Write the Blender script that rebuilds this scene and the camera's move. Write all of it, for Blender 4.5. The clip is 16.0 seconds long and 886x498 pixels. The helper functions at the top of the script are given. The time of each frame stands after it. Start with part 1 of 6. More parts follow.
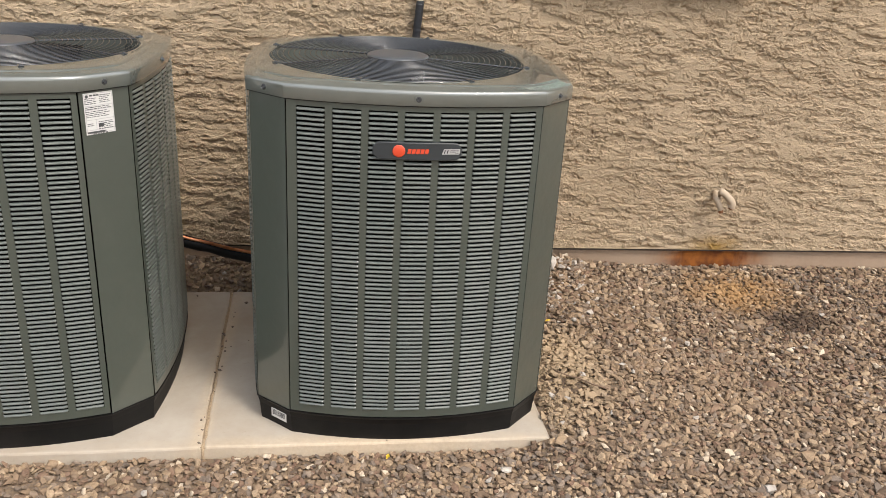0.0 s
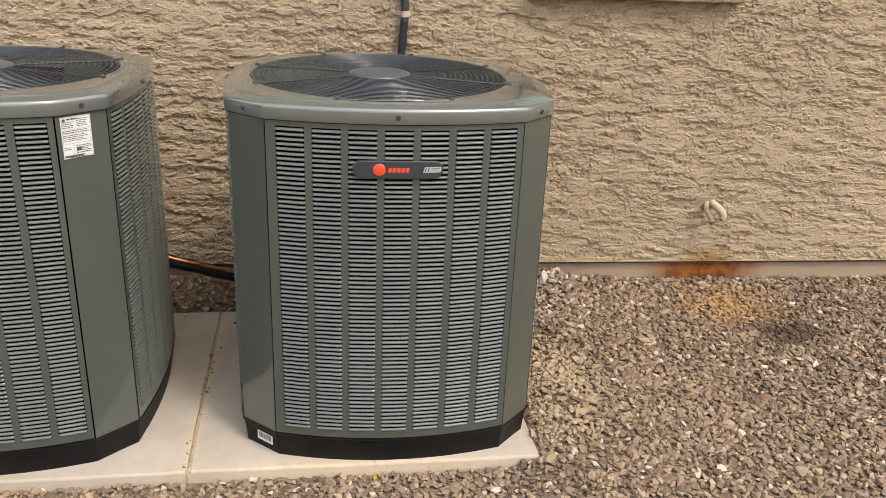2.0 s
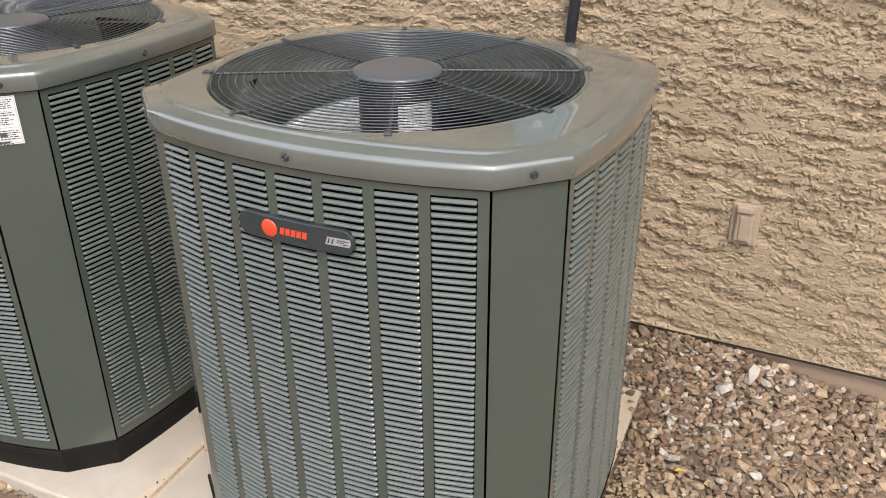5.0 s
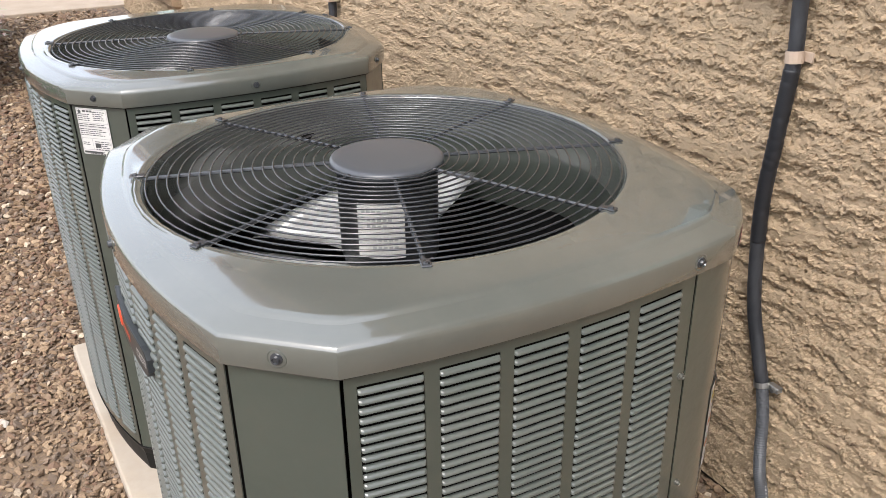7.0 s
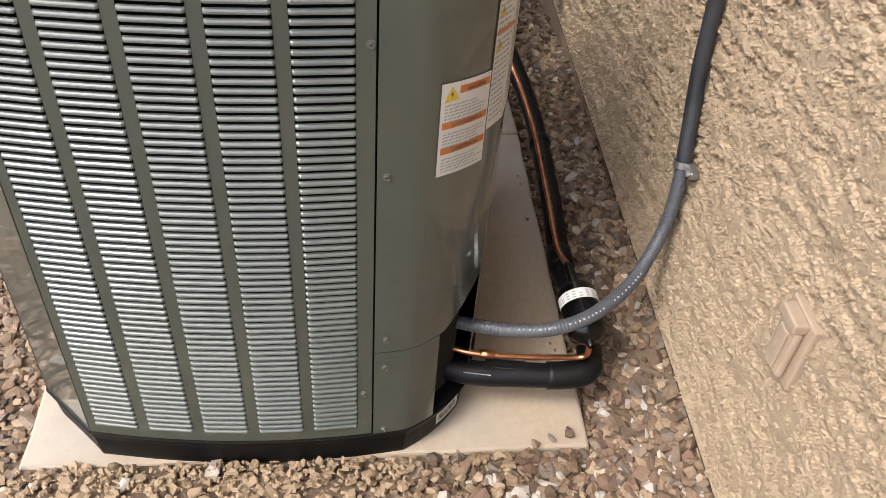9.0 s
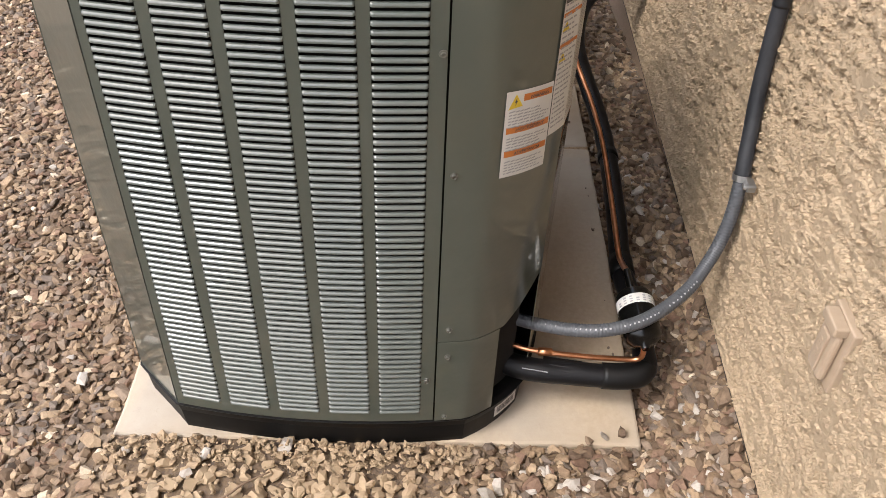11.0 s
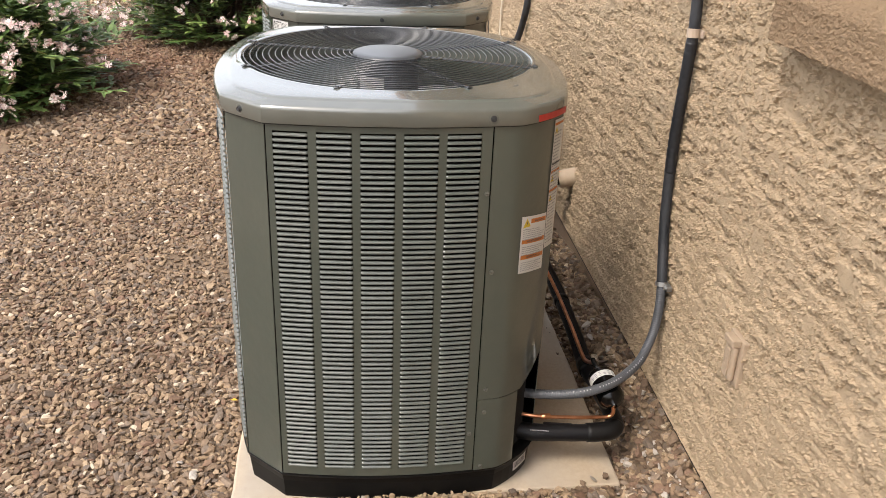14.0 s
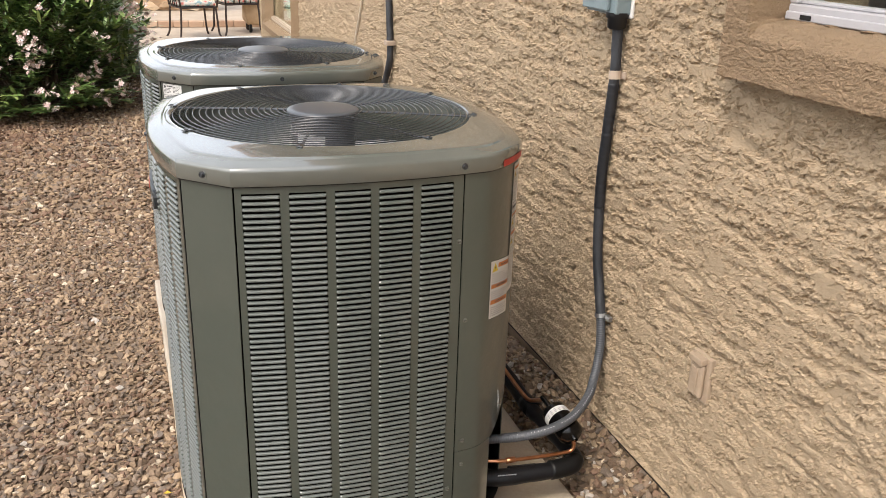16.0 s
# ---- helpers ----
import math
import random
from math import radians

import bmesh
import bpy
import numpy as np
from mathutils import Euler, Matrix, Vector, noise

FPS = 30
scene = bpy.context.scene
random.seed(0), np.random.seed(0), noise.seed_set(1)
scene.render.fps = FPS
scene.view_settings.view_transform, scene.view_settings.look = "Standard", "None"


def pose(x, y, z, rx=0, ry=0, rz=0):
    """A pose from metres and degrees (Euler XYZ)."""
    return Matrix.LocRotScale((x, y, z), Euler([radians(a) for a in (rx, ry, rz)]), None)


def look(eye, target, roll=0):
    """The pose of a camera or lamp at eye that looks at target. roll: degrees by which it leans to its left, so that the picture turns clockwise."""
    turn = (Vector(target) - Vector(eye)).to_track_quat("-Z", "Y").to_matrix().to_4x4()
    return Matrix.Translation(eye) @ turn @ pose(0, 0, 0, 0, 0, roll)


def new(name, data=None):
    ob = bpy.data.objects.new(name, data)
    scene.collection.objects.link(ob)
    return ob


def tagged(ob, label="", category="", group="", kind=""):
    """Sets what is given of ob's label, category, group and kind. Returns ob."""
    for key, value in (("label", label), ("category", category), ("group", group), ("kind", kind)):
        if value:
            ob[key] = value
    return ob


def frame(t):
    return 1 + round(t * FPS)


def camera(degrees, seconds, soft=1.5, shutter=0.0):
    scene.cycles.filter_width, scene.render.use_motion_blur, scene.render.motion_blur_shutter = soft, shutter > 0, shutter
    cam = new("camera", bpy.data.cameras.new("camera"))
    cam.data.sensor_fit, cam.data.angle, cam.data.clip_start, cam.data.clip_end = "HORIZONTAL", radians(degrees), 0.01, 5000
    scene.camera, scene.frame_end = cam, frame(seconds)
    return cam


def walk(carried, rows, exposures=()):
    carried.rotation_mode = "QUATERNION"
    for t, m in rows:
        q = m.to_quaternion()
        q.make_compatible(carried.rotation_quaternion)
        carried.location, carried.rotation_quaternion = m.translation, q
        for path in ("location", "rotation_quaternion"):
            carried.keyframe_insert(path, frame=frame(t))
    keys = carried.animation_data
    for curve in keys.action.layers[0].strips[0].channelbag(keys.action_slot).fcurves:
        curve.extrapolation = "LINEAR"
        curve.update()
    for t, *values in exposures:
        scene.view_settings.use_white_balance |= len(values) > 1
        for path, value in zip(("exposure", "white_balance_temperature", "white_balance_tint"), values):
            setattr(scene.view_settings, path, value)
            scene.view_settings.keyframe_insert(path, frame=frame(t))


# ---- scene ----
cam = camera(55.1, 16.0, soft=0.5)
PATH = [
    (0, (-0.016, 0.058, 1.507), (0.222, 1.893, 0.75), 3.4),
    (0.5, (-0.011, 0.051, 1.51), (0.234, 1.89, 0.763), 2.8),
    (1, (0.009, 0.067, 1.512), (0.254, 1.907, 0.767), 2.5),
    (1.5, (0.027, 0.077, 1.513), (0.268, 1.92, 0.773), 2.5),
    (2, (0.035, 0.078, 1.518), (0.269, 1.925, 0.786), 2.4),
    (2.5, (0.095, 0.134, 1.495), (0.253, 1.985, 0.755), 1.9),
    (3, (0.304, 0.364, 1.481), (0.266, 2.187, 0.66), -0.1),
    (3.2, (0.383, 0.45, 1.497), (0.263, 2.261, 0.658), -0.5),
    (5.3, (1.02, 1.225, 1.529), (0.176, 2.795, 0.622), 0.8),
    (5.5, (1.043, 1.308, 1.531), (0.18, 2.867, 0.622), 2.3),
    (6, (1.028, 1.597, 1.528), (-0.107, 2.998, 0.66), 2.1),
    (6.5, (1.134, 1.834, 1.527), (-0.204, 3.064, 0.693), 1.4),
    (7, (1.291, 2.039, 1.529), (-0.292, 2.899, 0.661), -0.9),
    (7.5, (1.211, 2.305, 1.43), (-0.394, 3.069, 0.513), 1.2),
    (8, (1.185, 2.522, 1.354), (-0.34, 3.088, 0.191), 3.9),
    (8.5, (1.404, 2.696, 1.354), (-0.11, 2.898, 0.063), 2.7),
    (9, (1.489, 2.773, 1.367), (0.021, 2.942, 0.02), 5.0),
    (9.5, (1.555, 2.785, 1.387), (0.068, 2.91, 0.055), 4.6),
    (10, (1.599, 2.795, 1.402), (0.101, 2.817, 0.078), 2.0),
    (10.2, (1.593, 2.785, 1.41), (0.093, 2.796, 0.086), 1.8),
    (12.3, (1.583, 2.8, 1.405), (0.126, 2.74, 0.036), 4.5),
    (12.5, (1.64, 2.797, 1.429), (0.207, 2.721, 0.036), 4.0),
    (13, (1.859, 2.661, 1.441), (0.253, 2.59, 0.251), 2.3),
    (13.5, (2.12, 2.503, 1.491), (0.399, 2.637, 0.482), 3.0),
    (14, (2.334, 2.499, 1.548), (0.529, 2.687, 0.707), 2.3),
    (14.5, (2.475, 2.466, 1.577), (0.644, 2.669, 0.798), 2.2),
    (15, (2.464, 2.32, 1.563), (0.631, 2.674, 0.847), 2.1),
    (15.5, (2.398, 2.151, 1.561), (0.62, 2.757, 0.877), 2.9),
    (16, (2.244, 2.158, 1.519), (0.48, 2.778, 0.812), 1.8),
]
walk(cam, [(t, look(eye, target, roll)) for t, eye, target, roll in PATH],
     [(0.0, 1.22, 6360, 10), (3.0, 1.26, 6360, 10), (5.5, 1.38, 6080, 11), (7.0, 1.38, 6130, 12), (8.0, 1.14, 6180, 13), (8.5, 1.40, 6130, 13), (9.0, 1.60, 6130, 13), (12.5, 1.58, 6330, 12), (14.0, 1.40, 6480, 12), (14.5, 1.36, 6480, 12), (16.0, 1.34, 6400, 11)])

# ---- world and light ----
world = bpy.data.worlds.new("sky")
scene.world = world
world.use_nodes = True
wn = world.node_tree
sky = wn.nodes.new("ShaderNodeTexSky")
sky.sky_type = "NISHITA"
sky.sun_disc = False
sky.sun_elevation = radians(54)
sky.sun_rotation = radians(140)
sky.air_density, sky.dust_density, sky.ozone_density = 1.0, 4.5, 1.0
wn.nodes["Background"].inputs["Strength"].default_value = 0.15
# thin high cloud whitens the whole sky
veil = wn.nodes.new("ShaderNodeMix")
veil.data_type = "RGBA"
veil.inputs[0].default_value = 0.5
veil.inputs[7].default_value = (6.05, 5.9, 5.65, 1)
wn.links.new(sky.outputs["Color"], veil.inputs[6])
wn.links.new(veil.outputs[2], wn.nodes["Background"].inputs["Color"])

sun_data = bpy.data.lights.new("sun", "SUN")
sun_data.energy, sun_data.angle, sun_data.color = 0.82, radians(14), (1.0, 0.95, 0.87)
sun = new("sun", sun_data)
sun.matrix_world = look((3.78, -4.50, 8.09), (0.0, 0.0, 0.0))


# ---- node helpers ----
class Mat:
    """A principled material and short calls to wire it."""

    def __init__(self, name, rough=0.6, metal=0.0, colour=(0.5, 0.5, 0.5), spec=0.5):
        self.m = bpy.data.materials.new(name)
        self.m.use_nodes = True
        self.t = self.m.node_tree
        self.b = self.t.nodes["Principled BSDF"]
        self.b.inputs["Roughness"].default_value = rough
        self.b.inputs["Metallic"].default_value = metal
        self.b.inputs["Base Color"].default_value = (*colour, 1)
        self.b.inputs["Specular IOR Level"].default_value = spec
        self.coord = None

    def where(self):
        if self.coord is None:
            self.coord = self.t.nodes.new("ShaderNodeNewGeometry").outputs["Position"]
        return self.coord

    def local(self):
        return self.t.nodes.new("ShaderNodeTexCoord").outputs["Object"]

    def noise(self, scale, detail=4.0, rough=0.55, stretch=None, at=None, warp=0.0):
        n = self.t.nodes.new("ShaderNodeTexNoise")
        n.inputs["Scale"].default_value = scale
        n.inputs["Detail"].default_value = detail
        n.inputs["Roughness"].default_value = rough
        n.inputs["Distortion"].default_value = warp
        src = at or self.where()
        if stretch:
            mp = self.t.nodes.new("ShaderNodeMapping")
            mp.inputs["Scale"].default_value = stretch
            self.t.links.new(src, mp.inputs["Vector"])
            src = mp.outputs["Vector"]
        self.t.links.new(src, n.inputs["Vector"])
        return n.outputs["Fac"]

    def voronoi(self, scale, feature="F1", at=None):
        n = self.t.nodes.new("ShaderNodeTexVoronoi")
        n.feature = feature
        n.inputs["Scale"].default_value = scale
        self.t.links.new(at or self.where(), n.inputs["Vector"])
        return n

    def ramp(self, fac, stops, mode="LINEAR"):
        n = self.t.nodes.new("ShaderNodeValToRGB")
        n.color_ramp.interpolation = mode
        e = n.color_ramp.elements
        while len(e) < len(stops):
            e.new(0.5)
        for k, (p, c) in enumerate(stops):
            e[k].position = p
            e[k].color = (*c, 1) if len(c) == 3 else c
        self.t.links.new(fac, n.inputs["Fac"])
        return n.outputs["Color"]

    def mix(self, fac, a, b, mode="MIX"):
        n = self.t.nodes.new("ShaderNodeMix")
        n.data_type, n.blend_type = "RGBA", mode
        for sock, v in ((n.inputs[0], fac), (n.inputs[6], a), (n.inputs[7], b)):
            if isinstance(v, (int, float)):
                sock.default_value = v
            elif isinstance(v, tuple):
                sock.default_value = (*v, 1)
            else:
                self.t.links.new(v, sock)
        return n.outputs[2]

    def math(self, op, a, b=0.0):
        n = self.t.nodes.new("ShaderNodeMath")
        n.operation = op
        for sock, v in zip(n.inputs, (a, b)):
            if isinstance(v, (int, float)):
                sock.default_value = v
            else:
                self.t.links.new(v, sock)
        return n.outputs[0]

    def near(self, x, y, z, reach, flat=(1, 1, 1)):
        """1 at a place, falling to 0 at reach metres from it."""
        sub = self.t.nodes.new("ShaderNodeVectorMath")
        sub.operation = "SUBTRACT"
        sub.inputs[1].default_value = (x, y, z)
        self.t.links.new(self.where(), sub.inputs[0])
        mul = self.t.nodes.new("ShaderNodeVectorMath")
        mul.operation = "MULTIPLY"
        mul.inputs[1].default_value = flat
        self.t.links.new(sub.outputs[0], mul.inputs[0])
        ln = self.t.nodes.new("ShaderNodeVectorMath")
        ln.operation = "LENGTH"
        self.t.links.new(mul.outputs[0], ln.inputs[0])
        n = self.t.nodes.new("ShaderNodeMapRange")
        n.inputs["From Min"].default_value, n.inputs["From Max"].default_value = 0.0, reach
        n.inputs["To Min"].default_value, n.inputs["To Max"].default_value = 1.0, 0.0
        self.t.links.new(ln.outputs["Value"], n.inputs["Value"])
        return n.outputs["Result"]

    def island(self):
        return self.t.nodes.new("ShaderNodeNewGeometry").outputs["Random Per Island"]

    def each(self):
        return self.t.nodes.new("ShaderNodeObjectInfo").outputs["Random"]

    def colour(self, c):
        self.t.links.new(c, self.b.inputs["Base Color"])
        return self

    def rough(self, f):
        self.t.links.new(f, self.b.inputs["Roughness"])
        return self

    def bump(self, f, strength=0.4, dist=0.002):
        n = self.t.nodes.new("ShaderNodeBump")
        n.inputs["Strength"].default_value = strength
        n.inputs["Distance"].default_value = dist
        self.t.links.new(f, n.inputs["Height"])
        self.t.links.new(n.outputs["Normal"], self.b.inputs["Normal"])
        return self


# ---- materials ----
def painted_metal(name, a, b, rough=0.28, coat=0.6, mottle=0.12, coat_ior=1.5, wave=30, dent=0.0003):
    k = Mat(name, rough, 0.0, a)
    dust = k.noise(6.0, 6, 0.65)
    k.colour(k.mix(k.ramp(dust, [(0.42, (0, 0, 0)), (0.75, (1, 1, 1))]), a, b))
    k.rough(k.math("ADD", k.math("MULTIPLY", k.noise(14, 5), mottle), rough - mottle * 0.5))
    k.b.inputs["Coat Weight"].default_value = coat
    k.b.inputs["Coat Roughness"].default_value = 0.05
    k.b.inputs["Coat IOR"].default_value = coat_ior
    # sheet metal that is never quite flat, with a faint orange peel
    k.bump(k.math("ADD", k.noise(wave, 2), k.math("MULTIPLY", k.noise(700, 2), 0.10)), 1.0, dent)
    return k.m


# one enamel in three tones: lid and slats lightened, sides darkened, as daylight falls
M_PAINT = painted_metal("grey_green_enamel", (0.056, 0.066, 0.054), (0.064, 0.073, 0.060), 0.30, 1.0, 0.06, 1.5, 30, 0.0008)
M_SLAT = painted_metal("lit_slat_enamel", (0.098, 0.111, 0.099), (0.120, 0.130, 0.116), 0.34, 0.6, 0.06, 1.5, 30, 0.0002)
M_LID = painted_metal("lit_lid_enamel", (0.104, 0.112, 0.098), (0.122, 0.128, 0.112), 0.24, 1.0, 0.06, 1.85, 12, 0.0003)
M_BASE = painted_metal("black_moulded_base", (0.004, 0.004, 0.004), (0.012, 0.011, 0.010), 0.55, 0.0)
M_BASE.node_tree.nodes["Principled BSDF"].inputs["Specular IOR Level"].default_value = 0.2
M_COIL = Mat("shade_black_coil", 0.9, 0.0, (0.004, 0.004, 0.004), 0.1).m
M_GRILLE = Mat("black_coated_wire", 0.22, 0.0, (0.036, 0.039, 0.043), 0.8).m
M_HUB = Mat("charcoal_moulded_cap", 0.28, 0.0, (0.070, 0.076, 0.084)).m
k = Mat("fan_blade_metal", 0.36, 0.9, (0.86, 0.86, 0.84))
k.rough(k.math("ADD", k.math("MULTIPLY", k.noise(25, 4), 0.25), 0.25))
k.b.inputs["Metallic"].default_value = 0.35
M_BLADE = k.m
M_MOTOR = Mat("motor_black", 0.45, 0.0, (0.012, 0.012, 0.013), 0.4).m
M_GLOSS = Mat("gloss_black_enamel", 0.22, 0.0, (0.003, 0.003, 0.003), 0.4).m
M_SCREW = Mat("dull_zinc_screw", 0.5, 0.7, (0.16, 0.16, 0.14)).m
# near black that paints the shade of slots, openings and the lid line
M_GAPSHADE = Mat("painted_gap_shade", 0.9, 0.0, (0.006, 0.006, 0.006)).m
M_LABEL = Mat("white_vinyl_label", 0.4, 0.0, (0.62, 0.61, 0.58)).m
M_INK = Mat("black_ink", 0.6, 0.0, (0.06, 0.06, 0.06)).m
M_GREYINK = Mat("grey_ink", 0.6, 0.0, (0.34, 0.34, 0.34)).m
M_ORANGE = Mat("orange_ink", 0.5, 0.0, (0.52, 0.17, 0.03)).m
M_YELLOW = Mat("yellow_ink", 0.5, 0.0, (0.62, 0.45, 0.03)).m
M_RED = Mat("red_sticker", 0.4, 0.0, (0.45, 0.035, 0.025)).m
M_BADGE = Mat("charcoal_badge", 0.38, 0.0, (0.028, 0.032, 0.034)).m
M_BADGERED = Mat("orange_red_enamel", 0.35, 0.0, (0.56, 0.06, 0.022)).m
M_SILVER = Mat("brushed_silver_foil", 0.35, 0.6, (0.55, 0.55, 0.54)).m
M_WHITEINK = Mat("worn_white_ink", 0.5, 0.0, (0.36, 0.36, 0.37)).m


def stucco(name, a, b, c, ledges=0.5, grain=0.35, relief=0.003):
    k = Mat(name, 0.92, 0.0, a, 0.25)
    big = k.ramp(k.noise(1.6, 4, 0.6), [(0.35, a), (0.68, b)])
    fine = k.ramp(k.noise(55, 5, 0.7), [(0.30, (0, 0, 0)), (0.70, (1, 1, 1))])
    k.colour(k.mix(k.math("MULTIPLY", fine, 0.45), big, c))
    ledge = k.ramp(k.noise(120, 5, 0.7, (1, 1, 1.4), warp=0.3), [(0.49, (0, 0, 0)), (0.55, (1, 1, 1))])
    hgt = k.math("ADD", k.math("MULTIPLY", k.noise(190, 4, 0.65), grain), k.math("MULTIPLY", ledge, ledges * 0.8))
    k.bump(k.math("ADD", hgt, k.math("MULTIPLY", k.noise(700, 3, 0.6), 0.12 + 0.25 * grain)), 1.0, relief)
    return k


k = stucco("tan_stucco", (0.396, 0.300, 0.193), (0.436, 0.336, 0.222), (0.474, 0.372, 0.255), 0.50, 0.55, 0.0032)
rust = k.math("MULTIPLY", k.near(1.60, 3.34, 0.18, 0.24, (1, 1, 2.6)), k.noise(14, 5, 0.7))
k.colour(k.mix(k.ramp(rust, [(0.14, (0, 0, 0)), (0.55, (1, 1, 1))]), k.b.inputs["Base Color"].links[0].from_socket, (0.30, 0.185, 0.055)))
M_STUCCO = k.m
M_TRIM = stucco("brown_tan_stucco_trim", (0.262, 0.180, 0.108), (0.300, 0.210, 0.128), (0.335, 0.240, 0.152), 0.5, 1.3).m
k = stucco("painted_foundation", (0.29, 0.205, 0.140), (0.33, 0.240, 0.168), (0.36, 0.270, 0.192), 0.0)
rust = k.math("MULTIPLY", k.near(1.60, 3.36, 0.13, 0.40, (1, 0.5, 2.0)), k.math("ADD", k.noise(9, 5, 0.7, (1, 1, 0.3)), 0.35))
k.colour(k.mix(k.ramp(rust, [(0.18, (0, 0, 0)), (0.55, (1, 1, 1))]), k.b.inputs["Base Color"].links[0].from_socket,
               k.ramp(k.noise(20, 4), [(0.35, (0.10, 0.030, 0.010)), (0.65, (0.25, 0.085, 0.015))])))
M_FOUND = k.m
# screed colour darkened to paint the shadow gap under the stucco edge
M_SCREED = Mat("shade_dark_screed", 0.7, 0.2, (0.030, 0.021, 0.015)).m

k = Mat("pale_concrete", 0.85, 0.0, (0.6, 0.55, 0.47), 0.3)
c = k.ramp(k.noise(5, 6, 0.65), [(0.3, (0.36, 0.308, 0.242)), (0.7, (0.44, 0.392, 0.325))])
c = k.mix(k.ramp(k.noise(1.8, 5, 0.6), [(0.50, (0, 0, 0)), (0.75, (0.7, 0.7, 0.7))]), c, (0.33, 0.25, 0.16))
c = k.mix(k.ramp(k.noise(60, 5, 0.7), [(0.60, (0, 0, 0)), (0.80, (0.5, 0.5, 0.5))]), c, (0.28, 0.23, 0.18))
film = k.math("MULTIPLY", k.near(0.62, 2.66, 0.03, 0.20, (1, 0.34, 0)), k.math("ADD", k.noise(16, 6, 0.7), 0.35))
film2 = k.math("MULTIPLY", k.near(0.1, 2.14, 0.03, 0.09, (0.08, 1, 0)), k.math("ADD", k.noise(14, 6, 0.7), 0.3))
film4 = k.math("MULTIPLY", k.near(-0.42, 2.6, 0.03, 0.060, (1, 0.03, 0)), k.math("ADD", k.noise(18, 6, 0.75), 0.10))
# tan dust on the strip behind the unit, lightened to stand for light
lit_film = k.math("MULTIPLY", k.near(0.20, 3.09, 0.03, 0.30, (0.40, 1.3, 0)), k.math("ADD", k.noise(9, 6, 0.7), 0.40))
c = k.mix(k.ramp(k.math("MAXIMUM", k.math("MAXIMUM", film, film2), k.math("MAXIMUM", lit_film, film4)), [(0.22, (0, 0, 0)), (0.70, (0.75, 0.75, 0.75))]), c, k.ramp(k.noise(90, 4, 0.7), [(0.3, (0.45, 0.350, 0.235)), (0.7, (0.55, 0.440, 0.31))]))
k.colour(c).bump(k.noise(180, 5, 0.7), 0.25, 0.002)
M_SLAB = k.m

k = Mat("sandy_soil", 0.95, 0.0, (0.4, 0.3, 0.2), 0.2)
c = k.ramp(k.noise(3.0, 6, 0.65), [(0.3, (0.145, 0.100, 0.064)), (0.7, (0.24, 0.175, 0.112))])
c = k.mix(k.ramp(k.noise(90, 4, 0.7), [(0.45, (0, 0, 0)), (0.62, (0.8, 0.8, 0.8))]), c, (0.13, 0.10, 0.08))
cells = k.voronoi(36)
far = k.ramp(k.near(-0.6, 1.9, 0.0, 6.0, (1, 1.5, 0)), [(0.40, (1, 1, 1)), (0.52, (0, 0, 0))])
chip = k.ramp(cells.outputs["Color"], [(0.0, (0.11, 0.08, 0.06)), (0.3, (0.20, 0.145, 0.10)), (0.6, (0.15, 0.11, 0.08)), (0.9, (0.28, 0.21, 0.15))], "CONSTANT")
chip = k.mix(k.ramp(cells.outputs["Distance"], [(0.45, (0, 0, 0)), (0.75, (0.9, 0.9, 0.9))]), chip, (0.05, 0.037, 0.028))
k.colour(k.mix(far, c, chip)).bump(k.math("ADD", k.math("MULTIPLY", k.noise(140, 5, 0.7), 0.5), k.math("MULTIPLY", cells.outputs["Distance"], -0.8)), 0.6, 0.010)
M_SOIL = k.m

STONES = [(0.00, (0.110, 0.077, 0.052)), (0.13, (0.200, 0.143, 0.093)), (0.26, (0.153, 0.099, 0.069)), (0.38, (0.254, 0.187, 0.120)), (0.50, (0.141, 0.115, 0.093)),
          (0.62, (0.178, 0.130, 0.089)), (0.74, (0.314, 0.240, 0.159)), (0.86, (0.211, 0.166, 0.125)), (0.965, (0.461, 0.395, 0.301))]


